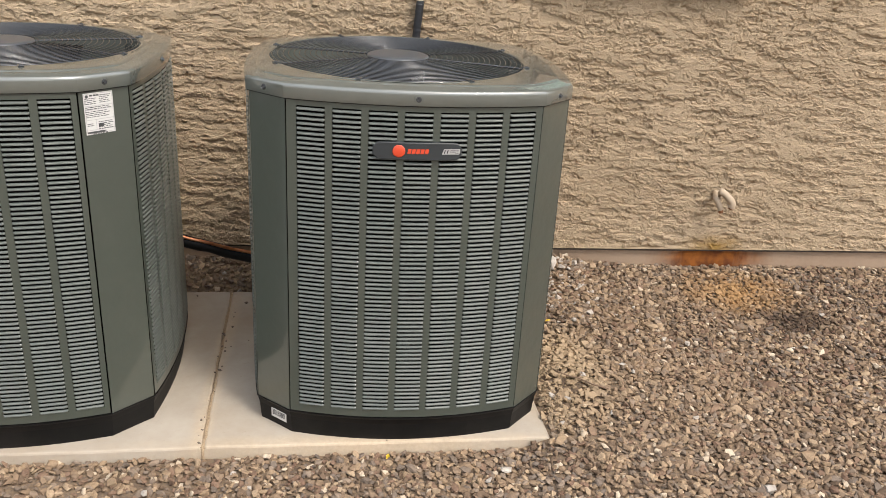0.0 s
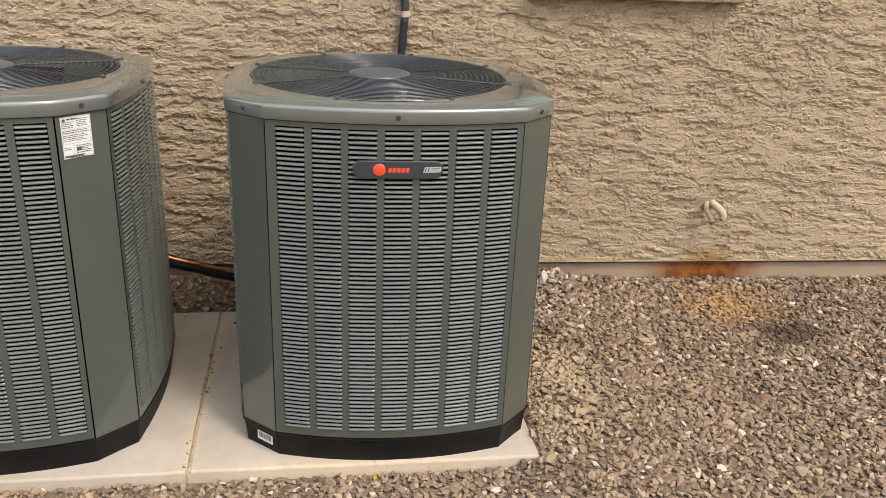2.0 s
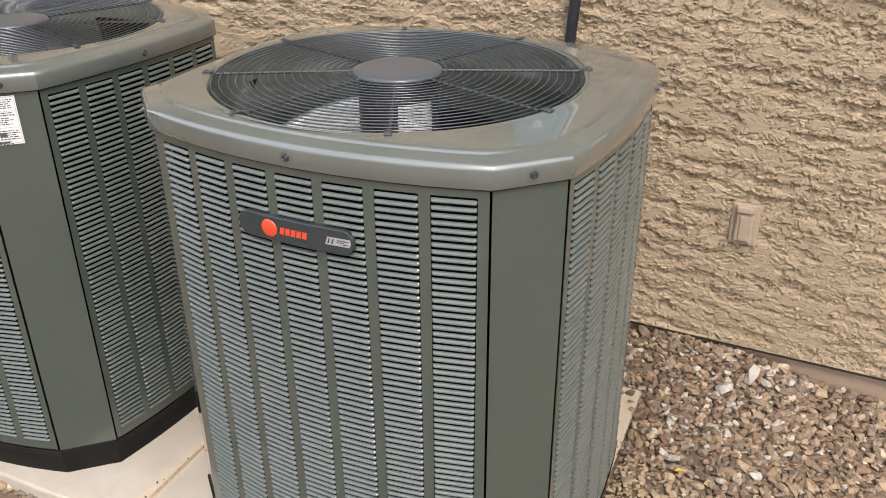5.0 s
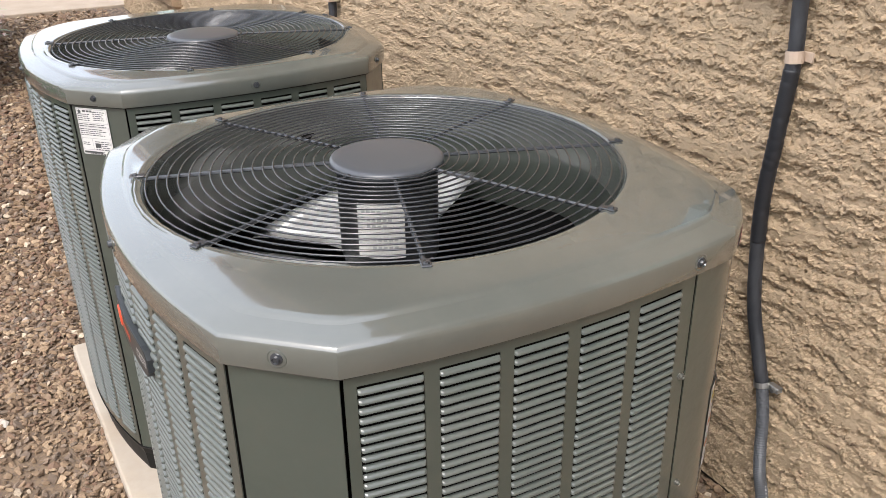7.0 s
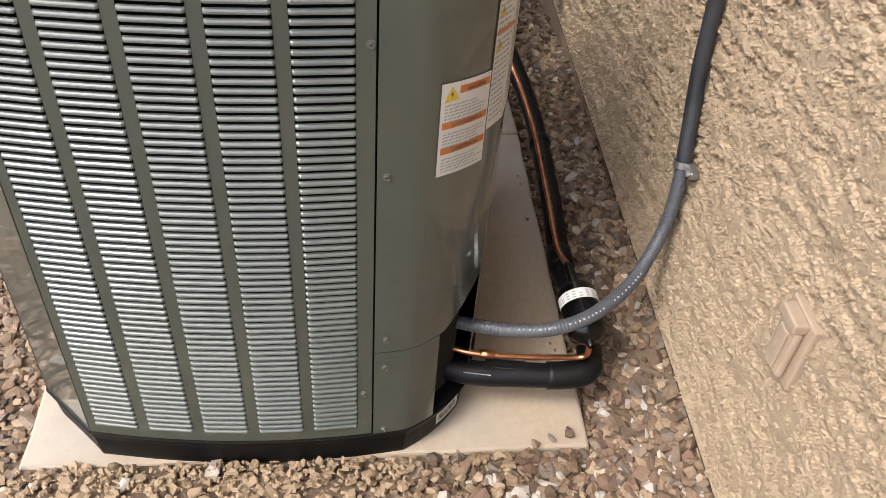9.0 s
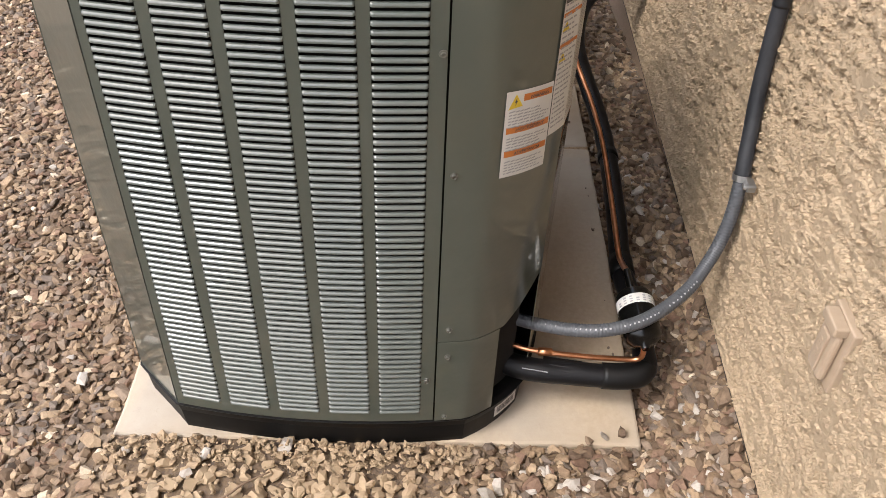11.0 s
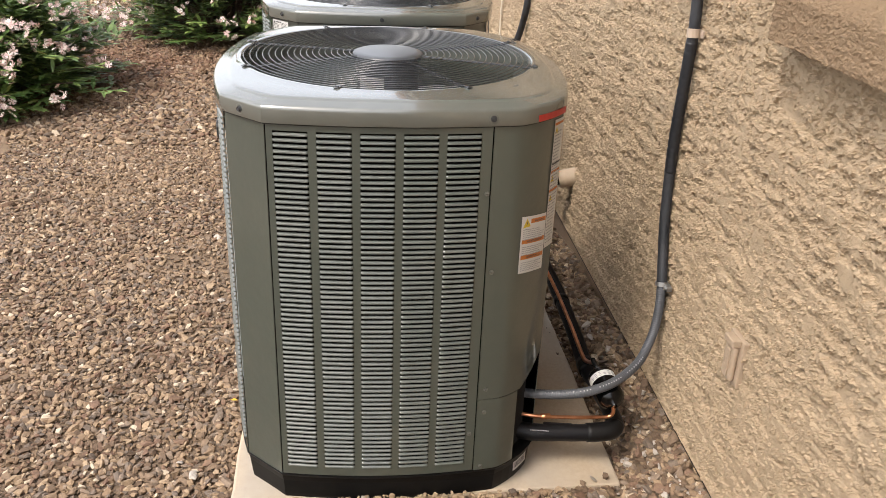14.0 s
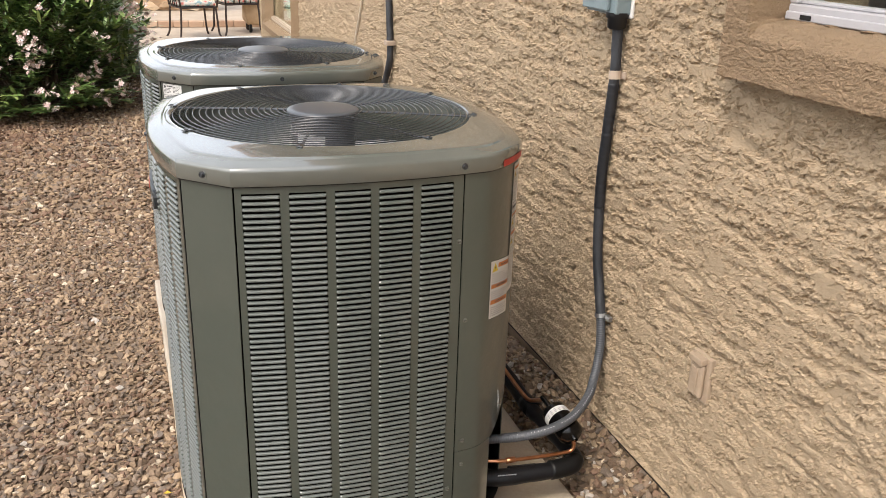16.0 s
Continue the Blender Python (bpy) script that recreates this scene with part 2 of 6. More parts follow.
def stone_material(name, per_object):
    k = Mat(name, 0.85, 0.0, (0.3, 0.2, 0.15), 0.3)
    c = k.ramp(k.each() if per_object else k.island(), STONES, "CONSTANT")
    c = k.mix(0.5, c, k.ramp(k.noise(120, 4, 0.7), [(0.3, (0.30, 0.27, 0.25)), (0.7, (0.85, 0.80, 0.75))]), "OVERLAY")
    dust = k.ramp(k.noise(1.3, 5, 0.6), [(0.44, (0, 0, 0)), (0.70, (0.45, 0.45, 0.45))])
    c = k.mix(dust, c, (0.27, 0.19, 0.118))
    sandy = k.math("MULTIPLY", k.near(0.70, 2.50, 0.0, 0.40, (1.5, 0.85, 0)), k.math("ADD", k.noise(8, 5, 0.7), 0.30))
    c = k.mix(k.ramp(sandy, [(0.12, (0, 0, 0)), (0.42, (0.8, 0.8, 0.8))]), c, (0.37, 0.275, 0.17))
    litter = k.math("MULTIPLY", k.near(-4.3, 0.55, 0.0, 2.2, (1, 1.1, 0)), k.noise(4.5, 6, 0.75))
    c = k.mix(k.ramp(litter, [(0.20, (0, 0, 0)), (0.42, (0.55, 0.55, 0.55))]), c, (0.165, 0.082, 0.050))
    orange = k.math("MULTIPLY", k.near(1.62, 3.12, 0.06, 0.36, (0.8, 1.1, 0)), k.math("ADD", k.noise(9, 5, 0.7), 0.2))
    c = k.mix(k.ramp(orange, [(0.22, (0, 0, 0)), (0.6, (0.8, 0.8, 0.8))]), c, (0.33, 0.19, 0.075))
    wet = k.math("MULTIPLY", k.near(1.78, 2.88, 0.06, 0.30, (1, 1.5, 0)), k.math("ADD", k.noise(11, 4, 0.7), 0.3))
    c = k.mix(k.ramp(wet, [(0.28, (0, 0, 0)), (0.6, (0.75, 0.75, 0.75))]), c, (0.035, 0.02, 0.013))
    k.colour(c).bump(k.noise(300, 3, 0.7), 0.15, 0.001)
    return k.m


M_STONE = stone_material("crushed_gravel", False)
M_STONE_ONE = stone_material("crushed_gravel_piece", True)
k = Mat("white_quartz", 0.7, 0.0, (0.7, 0.66, 0.6))
k.colour(k.mix(k.ramp(k.noise(70, 5), [(0.35, (0, 0, 0)), (0.7, (1, 1, 1))]), (0.43, 0.39, 0.335), (0.30, 0.255, 0.21))).bump(k.noise(200, 4), 0.4, 0.002)
M_QUARTZ = k.m

k = Mat("black_foam_insulation", 0.5, 0.0, (0.005, 0.005, 0.006), 0.3)
k.bump(k.noise(160, 4), 0.3, 0.0015)
M_FOAM = k.m
k = Mat("copper", 0.28, 1.0, (0.72, 0.34, 0.18))
k.colour(k.ramp(k.noise(30, 5), [(0.3, (0.45, 0.19, 0.09)), (0.7, (0.78, 0.38, 0.20))]))
M_COPPER = k.m
M_FLEX = Mat("grey_flexible_conduit", 0.42, 0.0, (0.075, 0.080, 0.088)).m
k = Mat("dark_grey_conduit", 0.5, 0.0, (0.03, 0.03, 0.03), 0.4)
k.colour(k.ramp(k.noise(22, 4, 0.6, (1, 1, 0.4)), [(0.35, (0.020, 0.022, 0.026)), (0.65, (0.046, 0.048, 0.053))])).bump(k.noise(60, 3), 0.4, 0.002)
M_FLEXDARK = k.m
M_RUBBERTAPE = Mat("dull_black_tape", 0.45, 0.0, (0.016, 0.017, 0.020), 0.45).m
M_ZINC = Mat("galvanised_strap", 0.4, 0.9, (0.42, 0.42, 0.41)).m
M_TAPE = Mat("tan_strap", 0.7, 0.0, (0.42, 0.33, 0.25)).m
k = Mat("beige_plastic", 0.55, 0.0, (0.50, 0.36, 0.23))
k.colour(k.ramp(k.noise(30, 4), [(0.3, (0.38, 0.295, 0.205)), (0.7, (0.45, 0.355, 0.255))]))
M_BEIGE = k.m
k = Mat("taupe_plastic", 0.5, 0.0, (0.25, 0.185, 0.125))
k.colour(k.ramp(k.noise(30, 4), [(0.3, (0.33, 0.250, 0.172)), (0.7, (0.38, 0.295, 0.21))]))
M_TAUPE = k.m
k = Mat("blue_grey_box_paint", 0.45, 0.0, (0.25, 0.31, 0.33))
k.colour(k.ramp(k.noise(18, 4), [(0.3, (0.165, 0.215, 0.225)), (0.7, (0.20, 0.25, 0.26))]))
M_BOX = k.m
M_CAULK = Mat("white_caulk", 0.6, 0.0, (0.64, 0.63, 0.60)).m
M_VINYL = Mat("white_vinyl_frame", 0.4, 0.0, (0.40, 0.39, 0.40)).m
k = Mat("window_glass", 0.03, 0.0, (0.9, 0.97, 0.94))
k.b.inputs["Transmission Weight"].default_value = 1.0
M_GLASS = k.m
M_BLIND = Mat("pale_green_blind", 0.7, 0.0, (0.42, 0.56, 0.42)).m
M_ROOM = Mat("dim_room_paint", 0.9, 0.0, (0.30, 0.33, 0.28)).m
M_SOFFIT = stucco("tan_soffit", (0.40, 0.29, 0.19), (0.44, 0.32, 0.21), (0.46, 0.34, 0.23)).m
k = Mat("clay_roof_tile", 0.8, 0.0, (0.35, 0.19, 0.12))
k.colour(k.ramp(k.island(), [(0.0, (0.28, 0.15, 0.10)), (1.0, (0.42, 0.26, 0.17))]))
M_ROOF = k.m
k = Mat("oleander_leaf", 0.42, 0.0, (0.06, 0.10, 0.03))
k.colour(k.ramp(k.island(), [(0.0, (0.060, 0.115, 0.030)), (0.5, (0.120, 0.195, 0.050)), (0.85, (0.195, 0.275, 0.075)), (1.0, (0.30, 0.35, 0.11))]))
k.b.inputs["Subsurface Weight"].default_value = 0.0
M_LEAF = k.m
k = Mat("pale_pink_petals", 0.7, 0.0, (0.8, 0.55, 0.5))
k.colour(k.ramp(k.island(), [(0.0, (0.62, 0.40, 0.37)), (0.5, (0.66, 0.52, 0.48)), (1.0, (0.70, 0.63, 0.58))]))
M_PETAL = k.m
k = Mat("grey_brown_bark", 0.9, 0.0, (0.16, 0.12, 0.09))
k.colour(k.ramp(k.noise(40, 5), [(0.3, (0.10, 0.075, 0.055)), (0.7, (0.22, 0.17, 0.13))]))
M_BARK = k.m
M_IRON = Mat("dark_bronze_iron", 0.45, 0.6, (0.045, 0.032, 0.026)).m
k = Mat("floral_cushion", 0.9, 0.0, (0.7, 0.66, 0.58))
v = k.voronoi(16)
c = k.ramp(v.outputs["Distance"], [(0.0, (0.55, 0.09, 0.08)), (0.25, (0.62, 0.25, 0.20)), (0.36, (0.58, 0.54, 0.47)), (0.62, (0.58, 0.54, 0.47)), (0.72, (0.22, 0.33, 0.34))])
k.colour(c)
M_CUSHION = k.m
k = Mat("tan_patio_paving", 0.9, 0.0, (0.58, 0.47, 0.36))
k.colour(k.ramp(k.noise(4, 6, 0.65), [(0.3, (0.30, 0.24, 0.175)), (0.7, (0.38, 0.31, 0.235))]))
M_PATIO = k.m
k = Mat("brick_tan", 0.9, 0.0, (0.42, 0.30, 0.21))
k.colour(k.ramp(k.each(), [(0.0, (0.36, 0.23, 0.15)), (1.0, (0.50, 0.36, 0.25))]))
M_BRICK = k.m
k = Mat("tan_fieldstone", 0.9, 0.0, (0.45, 0.33, 0.22))
k.colour(k.ramp(k.each(), [(0.0, (0.36, 0.24, 0.14)), (0.6, (0.48, 0.35, 0.22)), (1.0, (0.56, 0.45, 0.32))])).bump(k.noise(30, 5), 0.5, 0.01)
M_FIELD = k.m
k = Mat("tan_canvas_cover", 0.85, 0.0, (0.48, 0.33, 0.19))
k.colour(k.ramp(k.noise(7, 5), [(0.3, (0.40, 0.26, 0.14)), (0.7, (0.52, 0.37, 0.22))])).bump(k.noise(12, 3), 0.6, 0.02)
M_CANVAS = k.m
M_RUBBER = Mat("black_rubber", 0.5, 0.0, (0.004, 0.004, 0.004), 0.3).m
k = Mat("dry_twig", 0.9, 0.0, (0.22, 0.15, 0.10))
M_TWIG = k.m
M_YLEAF = Mat("yellow_leaf", 0.6, 0.0, (0.75, 0.55, 0.05)).m
k = Mat("joint_sand", 0.95, 0.0, (0.42, 0.28, 0.16))
k.colour(k.ramp(k.noise(110, 6, 0.75), [(0.3, (0.24, 0.17, 0.105)), (0.7, (0.44, 0.33, 0.205))])).bump(k.noise(220, 4, 0.7), 0.8, 0.004)
M_SAND = k.m
M_HOSE = Mat("cream_cable", 0.6, 0.0, (0.68, 0.60, 0.48)).m


# ---- mesh helpers ----
def mesh_from(bm, name, material, smooth=False):
    me = bpy.data.meshes.new(name)
    bm.normal_update()
    bm.to_mesh(me)
    bm.free()
    if smooth:
        me.polygons.foreach_set("use_smooth", [True] * len(me.polygons))
    if material:
        me.materials.append(material)
    return me


def part(name, bm, material, parent=None, label="", smooth=False):
    ob = new(name, mesh_from(bm, name, material, smooth))
    if parent is not None:
        ob.parent = parent
    return tagged(ob, label)


def empty(name, m, label="", category="", group="", kind=""):
    ob = new(name)
    ob.matrix_world = m
    ob.empty_display_size = 0.05
    return tagged(ob, label, category, group, kind)


def box(bm, x0, x1, y0, y1, z0, z1, bevel=0.0, segments=2, turn=None):
    r = bmesh.ops.create_cube(bm, size=1.0)
    vs = r["verts"]
    for v in vs:
        v.co = Vector((x0 + (v.co.x + 0.5) * (x1 - x0), y0 + (v.co.y + 0.5) * (y1 - y0), z0 + (v.co.z + 0.5) * (z1 - z0)))
    if bevel:
        es = list({e for v in vs for e in v.link_edges})
        b = bmesh.ops.bevel(bm, geom=es, offset=bevel, segments=segments, profile=0.5, affect="EDGES")
        vs = list({v for f in b["faces"] for v in f.verts} | {v for v in vs if v.is_valid})
    if turn is not None:
        bmesh.ops.transform(bm, matrix=turn, verts=vs)
    return bm


def tube(bm, pts, radius, sides=10, caps=True, closed=False, ripple=0.0, pitch=0.006):
    """A round tube along points; radius may be a list."""
    pts = [Vector(p) for p in pts]
    n = len(pts)
    rings, side = [], None
    for i, p in enumerate(pts):
        a = pts[(i - 1) % n] if closed else pts[max(i - 1, 0)]
        b = pts[(i + 1) % n] if closed else pts[min(i + 1, n - 1)]
        d = (b - a).normalized()
        if side is None:
            side = d.orthogonal().normalized()
        side = (side - d * side.dot(d)).normalized()
        up = d.cross(side)
        r = radius[i] if isinstance(radius, (list, tuple)) else radius
        rings.append([bm.verts.new(p + (side * math.cos(t) + up * math.sin(t)) * r) for t in (2 * math.pi * k / sides for k in range(sides))])
    for i in range(n if closed else n - 1):
        a, b = rings[i], rings[(i + 1) % n]
        for k in range(sides):
            bm.faces.new((a[k], a[(k + 1) % sides], b[(k + 1) % sides], b[k]))
    if caps and not closed:
        bm.faces.new(list(reversed(rings[0])))
        bm.faces.new(rings[-1])
    return bm


def spline(ctrl, steps=8):
    """Points on a smooth curve through the given ones."""
    p = [Vector(c) for c in ctrl]
    p = [p[0] * 2 - p[1]] + p + [p[-1] * 2 - p[-2]]
    out = []
    for i in range(1, len(p) - 2):
        for k in range(steps):
            t = k / steps
            out.append(0.5 * (2 * p[i] + (p[i + 1] - p[i - 1]) * t + (2 * p[i - 1] - 5 * p[i] + 4 * p[i + 1] - p[i + 2]) * t * t
                              + (3 * p[i] - p[i - 1] - 3 * p[i + 1] + p[i + 2]) * t ** 3))
    out.append(p[-2])
    return out


def lathe(bm, profile, sides=24, m=None):
    """Turn (radius, height) pairs about z."""
    rings = []
    for r, z in profile:
        if r < 1e-6:
            rings.append([bm.verts.new((0, 0, z))])
        else:
            rings.append([bm.verts.new((r * math.cos(2 * math.pi * k / sides), r * math.sin(2 * math.pi * k / sides), z)) for k in range(sides)])
    for a, b in zip(rings, rings[1:]):
        for k in range(sides):
            q = [a[k % len(a)], a[(k + 1) % len(a)], b[(k + 1) % len(b)], b[k % len(b)]]
            q = [v for i, v in enumerate(q) if v not in q[:i]]
            if len(q) > 2:
                bm.faces.new(q)
    if m is not None:
        bmesh.ops.transform(bm, matrix=m, verts=[v for r in rings for v in r])
    return bm


def quick_mesh(name, verts, faces, material):
    me = bpy.data.meshes.new(name)
    me.from_pydata(verts, [], faces)
    me.update()
    if material:
        me.materials.append(material)
    return me


def fast_mesh(name, V, F, material, smooth=False):
    me = bpy.data.meshes.new(name)
    me.vertices.add(len(V))
    me.vertices.foreach_set("co", V.astype(np.float32).ravel())
    me.loops.add(F.size)
    me.loops.foreach_set("vertex_index", F.astype(np.int32).ravel())
    me.polygons.add(len(F))
    me.polygons.foreach_set("loop_start", (np.arange(len(F)) * F.shape[1]).astype(np.int32))
    me.polygons.foreach_set("use_smooth", np.full(len(F), smooth))
    me.update(calc_edges=True)
    me.materials.append(material)
    return me


def value_noise(x, y, seed):
    """Smooth lattice noise, 0 to 1, for arrays."""
    g = np.random.RandomState(seed).rand(512, 512)
    xi, yi = np.floor(x).astype(int), np.floor(y).astype(int)
    fx, fy = x - xi, y - yi
    fx, fy = fx * fx * (3 - 2 * fx), fy * fy * (3 - 2 * fy)
    a, b = g[xi % 512, yi % 512], g[(xi + 1) % 512, yi % 512]
    c, d = g[xi % 512, (yi + 1) % 512], g[(xi + 1) % 512, (yi + 1) % 512]
    return (a * (1 - fx) + b * fx) * (1 - fy) + (c * (1 - fx) + d * fx) * fy


def fbm(x, y, seed, octaves=4, gain=0.55):
    total, amp, norm = 0, 1.0, 0.0
    for o in range(octaves):
        total = total + amp * value_noise(x * 2 ** o, y * 2 ** o, seed + o)
        norm += amp
        amp *= gain
    return total / norm


def step(a, b, v):
    t = np.clip((v - a) / (b - a), 0, 1)
    return t * t * (3 - 2 * t)


# ---- ground ----
WALL_Y = 3.34


def ground_height(x, y):
    """Height of the earth under the gravel."""
    x, y = np.asarray(x, float), np.asarray(y, float)
    right = step(0.45, 0.95, x)
    z = -0.012 + 0.030 * right + 0.022 * step(1.85, 2.3, y) * right
    z = z + 0.022 * step(2.85, 3.34, y) * step(0.7, 1.3, x) + (0.112 - 0.099 * step(0.55, 1.15, x)) * step(3.17, 3.34, y) * step(-1.6, -0.6, x)
    z = z + 0.031 * step(0.50, 0.64, x) * (1 - step(0.85, 1.4, x)) * step(1.9, 2.2, y)
    z = z + 0.045 * step(3.24, 3.335, y) * (1 - step(0.3, 0.75, x)) * step(-0.4, 0.2, x)
    return z + 0.012 * (fbm(x * 1.3 + 40, y * 1.3 + 40, 5, 3) - 0.5) * step(0.05, 0.3, np.abs(y - 2.1) + np.abs(x - 0.2) * 0.2)


def axis_steps(inner0, inner1, fine, outer):
    inner = list(np.arange(inner0, inner1 + 1e-6, fine))
    grow, lo, hi = fine, [], []
    a, b = inner0, inner[-1]
    while a > -outer:
        grow *= 1.45
        a -= grow
        lo.append(a)
    grow = fine
    while b < outer:
        grow *= 1.45
        b += grow
        hi.append(b)
    return np.array(lo[::-1] + inner + hi)


def build_ground():
    xs, ys = axis_steps(-9.0, 4.0, 0.10, 3000), axis_steps(-2.0, 3.6, 0.10, 3000)
    xs = np.unique(np.round(np.concatenate([xs, np.arange(-1.8, 1.6, 0.025)]), 4))
    ys = np.unique(np.round(np.concatenate([ys, np.arange(1.85, 3.45, 0.015)]), 4))
    X, Y = np.meshgrid(xs, ys, indexing="ij")
    Z = ground_height(X, Y)
    nx, ny = X.shape
    idx = np.arange(nx * ny).reshape(nx, ny)
    faces = np.stack([idx[:-1, :-1], idx[1:, :-1], idx[1:, 1:], idx[:-1, 1:]], -1).reshape(-1, 4)
    me = quick_mesh("ground", np.stack([X, Y, Z], -1).reshape(-1, 3).tolist(), faces.tolist(), M_SOIL)
    me.polygons.foreach_set("use_smooth", [True] * len(me.polygons))
    return tagged(new("ground", me), "sandy tan earth under loose gravel", "ground", kind="structure")


ground = build_ground()

# ---- concrete pads ----
PAD_TOP = 0.03


def concrete_pad(name, corners, label):
    bm = bmesh.new()
    n = 14
    (ax, ay), (bx, by), (cx, cy), (dx, dy) = corners
    low = [bm.verts.new((x, y, -0.09)) for x, y in corners]
    top = [bm.verts.new((x, y, PAD_TOP)) for x, y in corners]
    bm.faces.new(list(reversed(low)))
    bm.faces.new(top)
    for i in range(4):
        j = (i + 1) % 4
        bm.faces.new((low[i], low[j], top[j], top[i]))
    es = [e for e in bm.edges if e.verts[0].co.z > 0 or e.verts[1].co.z > 0]
    bmesh.ops.subdivide_edges(bm, edges=[e for e in bm.edges], cuts=n, use_grid_fill=True)
    es = [e for e in bm.edges if len(e.link_faces) == 2 and e.calc_face_angle(0) > 0.5 and max(v.co.z for v in e.verts) > PAD_TOP - 0.001]
    bmesh.ops.bevel(bm, geom=es, offset=0.007, segments=2, profile=0.5, affect="EDGES")
    for v in bm.verts:
        q = noise.noise(v.co * 9.0)
        v.co += Vector((q * 0.004, noise.noise(v.co * 9.0 + Vector((7, 3, 1))) * 0.004, q * 0.0012 if v.co.z > 0 else 0))
    return tagged(part(name, bm, M_SLAB), label, "concrete pad", "concrete pads")


concrete_pad("concrete_pad", [(-0.401, 2.137), (0.616, 2.158), (0.579, 3.188), (-0.441, 3.177)], "pale stained concrete pad under an outdoor unit, set in gravel")
concrete_pad("concrete_pad", [(-1.424, 2.102), (-0.407, 2.137), (-0.447, 3.177), (-1.462, 3.145)], "pale concrete pad with sand-filled joint along one edge")
bm = bmesh.new()
box(bm, -0.4075, -0.4005, 2.136, 2.152, -0.06, PAD_TOP - 0.004, 0.002, 1)
pts = [(-0.404 - 0.0395 * t + 0.003 * math.sin(t * 23), 2.140 + 1.035 * t, PAD_TOP - 0.007) for t in np.linspace(0, 1, 40)]
tube(bm, pts, [0.007 + 0.004 * noise.noise(Vector((t * 1.7, 0, 0))) for t in range(40)], 6)
for v in bm.verts:
    v.co += Vector((noise.noise(v.co * 60) * 0.004, 0, noise.noise(v.co * 50 + Vector((3, 3, 3))) * 0.003))
tagged(part("joint_sand", bm, M_SAND, smooth=True), "sandy debris filling the joint between concrete pads", "sand", kind="stuff")

# ---- house wall ----
WIN = (0.825, 1.47, 1.371, 2.35)       # x0, x1, z0, z1 of the near window opening
FAR = (-6.55, -4.85, 0.62, 2.15)       # the far window opening


def build_wall():
    wall = tagged(new("wall_house"), "tan skip-trowel stucco house wall with weep screed", "wall", kind="structure")
    bm = bmesh.new()
    y0, y1 = WALL_Y + 0.045, WALL_Y + 0.22
    spans = [(-7.2, FAR[0], 0.15, 2.75), (FAR[0], FAR[1], 0.15, FAR[2]), (FAR[0], FAR[1], FAR[3], 2.75), (FAR[1], WIN[0], 0.15, 2.75),
             (WIN[0], WIN[1], 0.15, WIN[2] - 0.03), (WIN[0], WIN[1], WIN[3], 2.75), (WIN[1], 7.0, 0.15, 2.75)]
    for a, b, c, d in spans:
        box(bm, a, b, y0, y1, c, d)
    part("wall_core", bm, M_STUCCO, wall)
    # the trowelled coat
    xs = np.concatenate([np.arange(-7.2, -1.4, 0.0125), np.arange(-1.4, -0.5, 0.006), np.arange(-0.5, 1.95, 0.0027), np.arange(1.95, 2.75, 0.006), np.arange(2.75, 7.01, 0.05)])
    zs = np.concatenate([np.arange(0.165, 1.46, 0.0027), np.arange(1.46, 1.62, 0.006), np.arange(1.62, 2.76, 0.04)])
    X, Z = np.meshgrid(xs, zs, indexing="ij")
    wx = X + 0.020 * (fbm(X * 60, Z * 60, 61, 3) - 0.5)
    wz = Z + 0.014 * (fbm(X * 60 + 90, Z * 60, 71, 3) - 0.5)
    c = fbm(wx * 88 + 20, wz * 118 + 9, 83, 3, 0.6)
    rag = fbm(X * 150, Z * 150, 37, 2)
    # flat trowelled plateaus with ragged lips
    n1 = fbm(wx * 12 + 7, wz * 43 + wx * 1.5, 301, 4, 0.56) + 0.11 * (c - 0.5) + 0.05 * (rag - 0.5)
    n2 = fbm(wx * 21 + 3, wz * 62 + 17, 331, 4, 0.58) + 0.08 * (c - 0.5)
    H = 0.0056 * (n1 > 0.385) + 0.0046 * (n1 > 0.535) + 0.0032 * (n2 > 0.635)
    soft = np.pad(H, 1, mode="edge")
    soft = (soft[:-2] + 2 * soft[1:-1] + soft[2:]) / 4
    H = 0.65 * H + 0.35 * (soft[:, :-2] + 2 * soft[:, 1:-1] + soft[:, 2:]) / 4
    H = H - 0.0034 * (np.abs(n1 - 0.380) < 0.008) - 0.0024 * (np.abs(n1 - 0.530) < 0.006)
    # crumbs that the trowel dragged, thick in some places and few in others
    crowd = step(0.46, 0.60, fbm(X * 3.1 + 11, Z * 5.5, 47, 3)) * (n1 < 0.60)
    H = H + 0.0034 * (c + 0.07 * (rag - 0.5) > 0.655 - 0.085 * crowd) + 0.0012 * (fbm(X * 5, Z * 7, 41, 3) - 0.5)
    Y = WALL_Y + 0.005 - H
    edge = Z < 0.17
    Y = np.where(edge, WALL_Y - 0.005, Y)
    nx, nz = X.shape
    idx = np.arange(nx * nz).reshape(nx, nz)
    f = np.stack([idx[:-1, :-1], idx[1:, :-1], idx[1:, 1:], idx[:-1, 1:]], -1)
    mx, mz = (X[:-1, :-1] + X[1:, 1:]) / 2, (Z[:-1, :-1] + Z[1:, 1:]) / 2
    keep = ~((mx > WIN[0] - 0.035) & (mx < WIN[1] + 0.035) & (mz > WIN[2] - 0.06) & (mz < WIN[3] + 0.03)) & ~((mx > FAR[0]) & (mx < FAR[1]) & (mz > FAR[2]) & (mz < FAR[3]))
    me = fast_mesh("stucco_coat", np.stack([X, Y, Z], -1).reshape(-1, 3), f[keep], M_STUCCO)
    new("stucco_coat", me).parent = wall
    bm = bmesh.new()
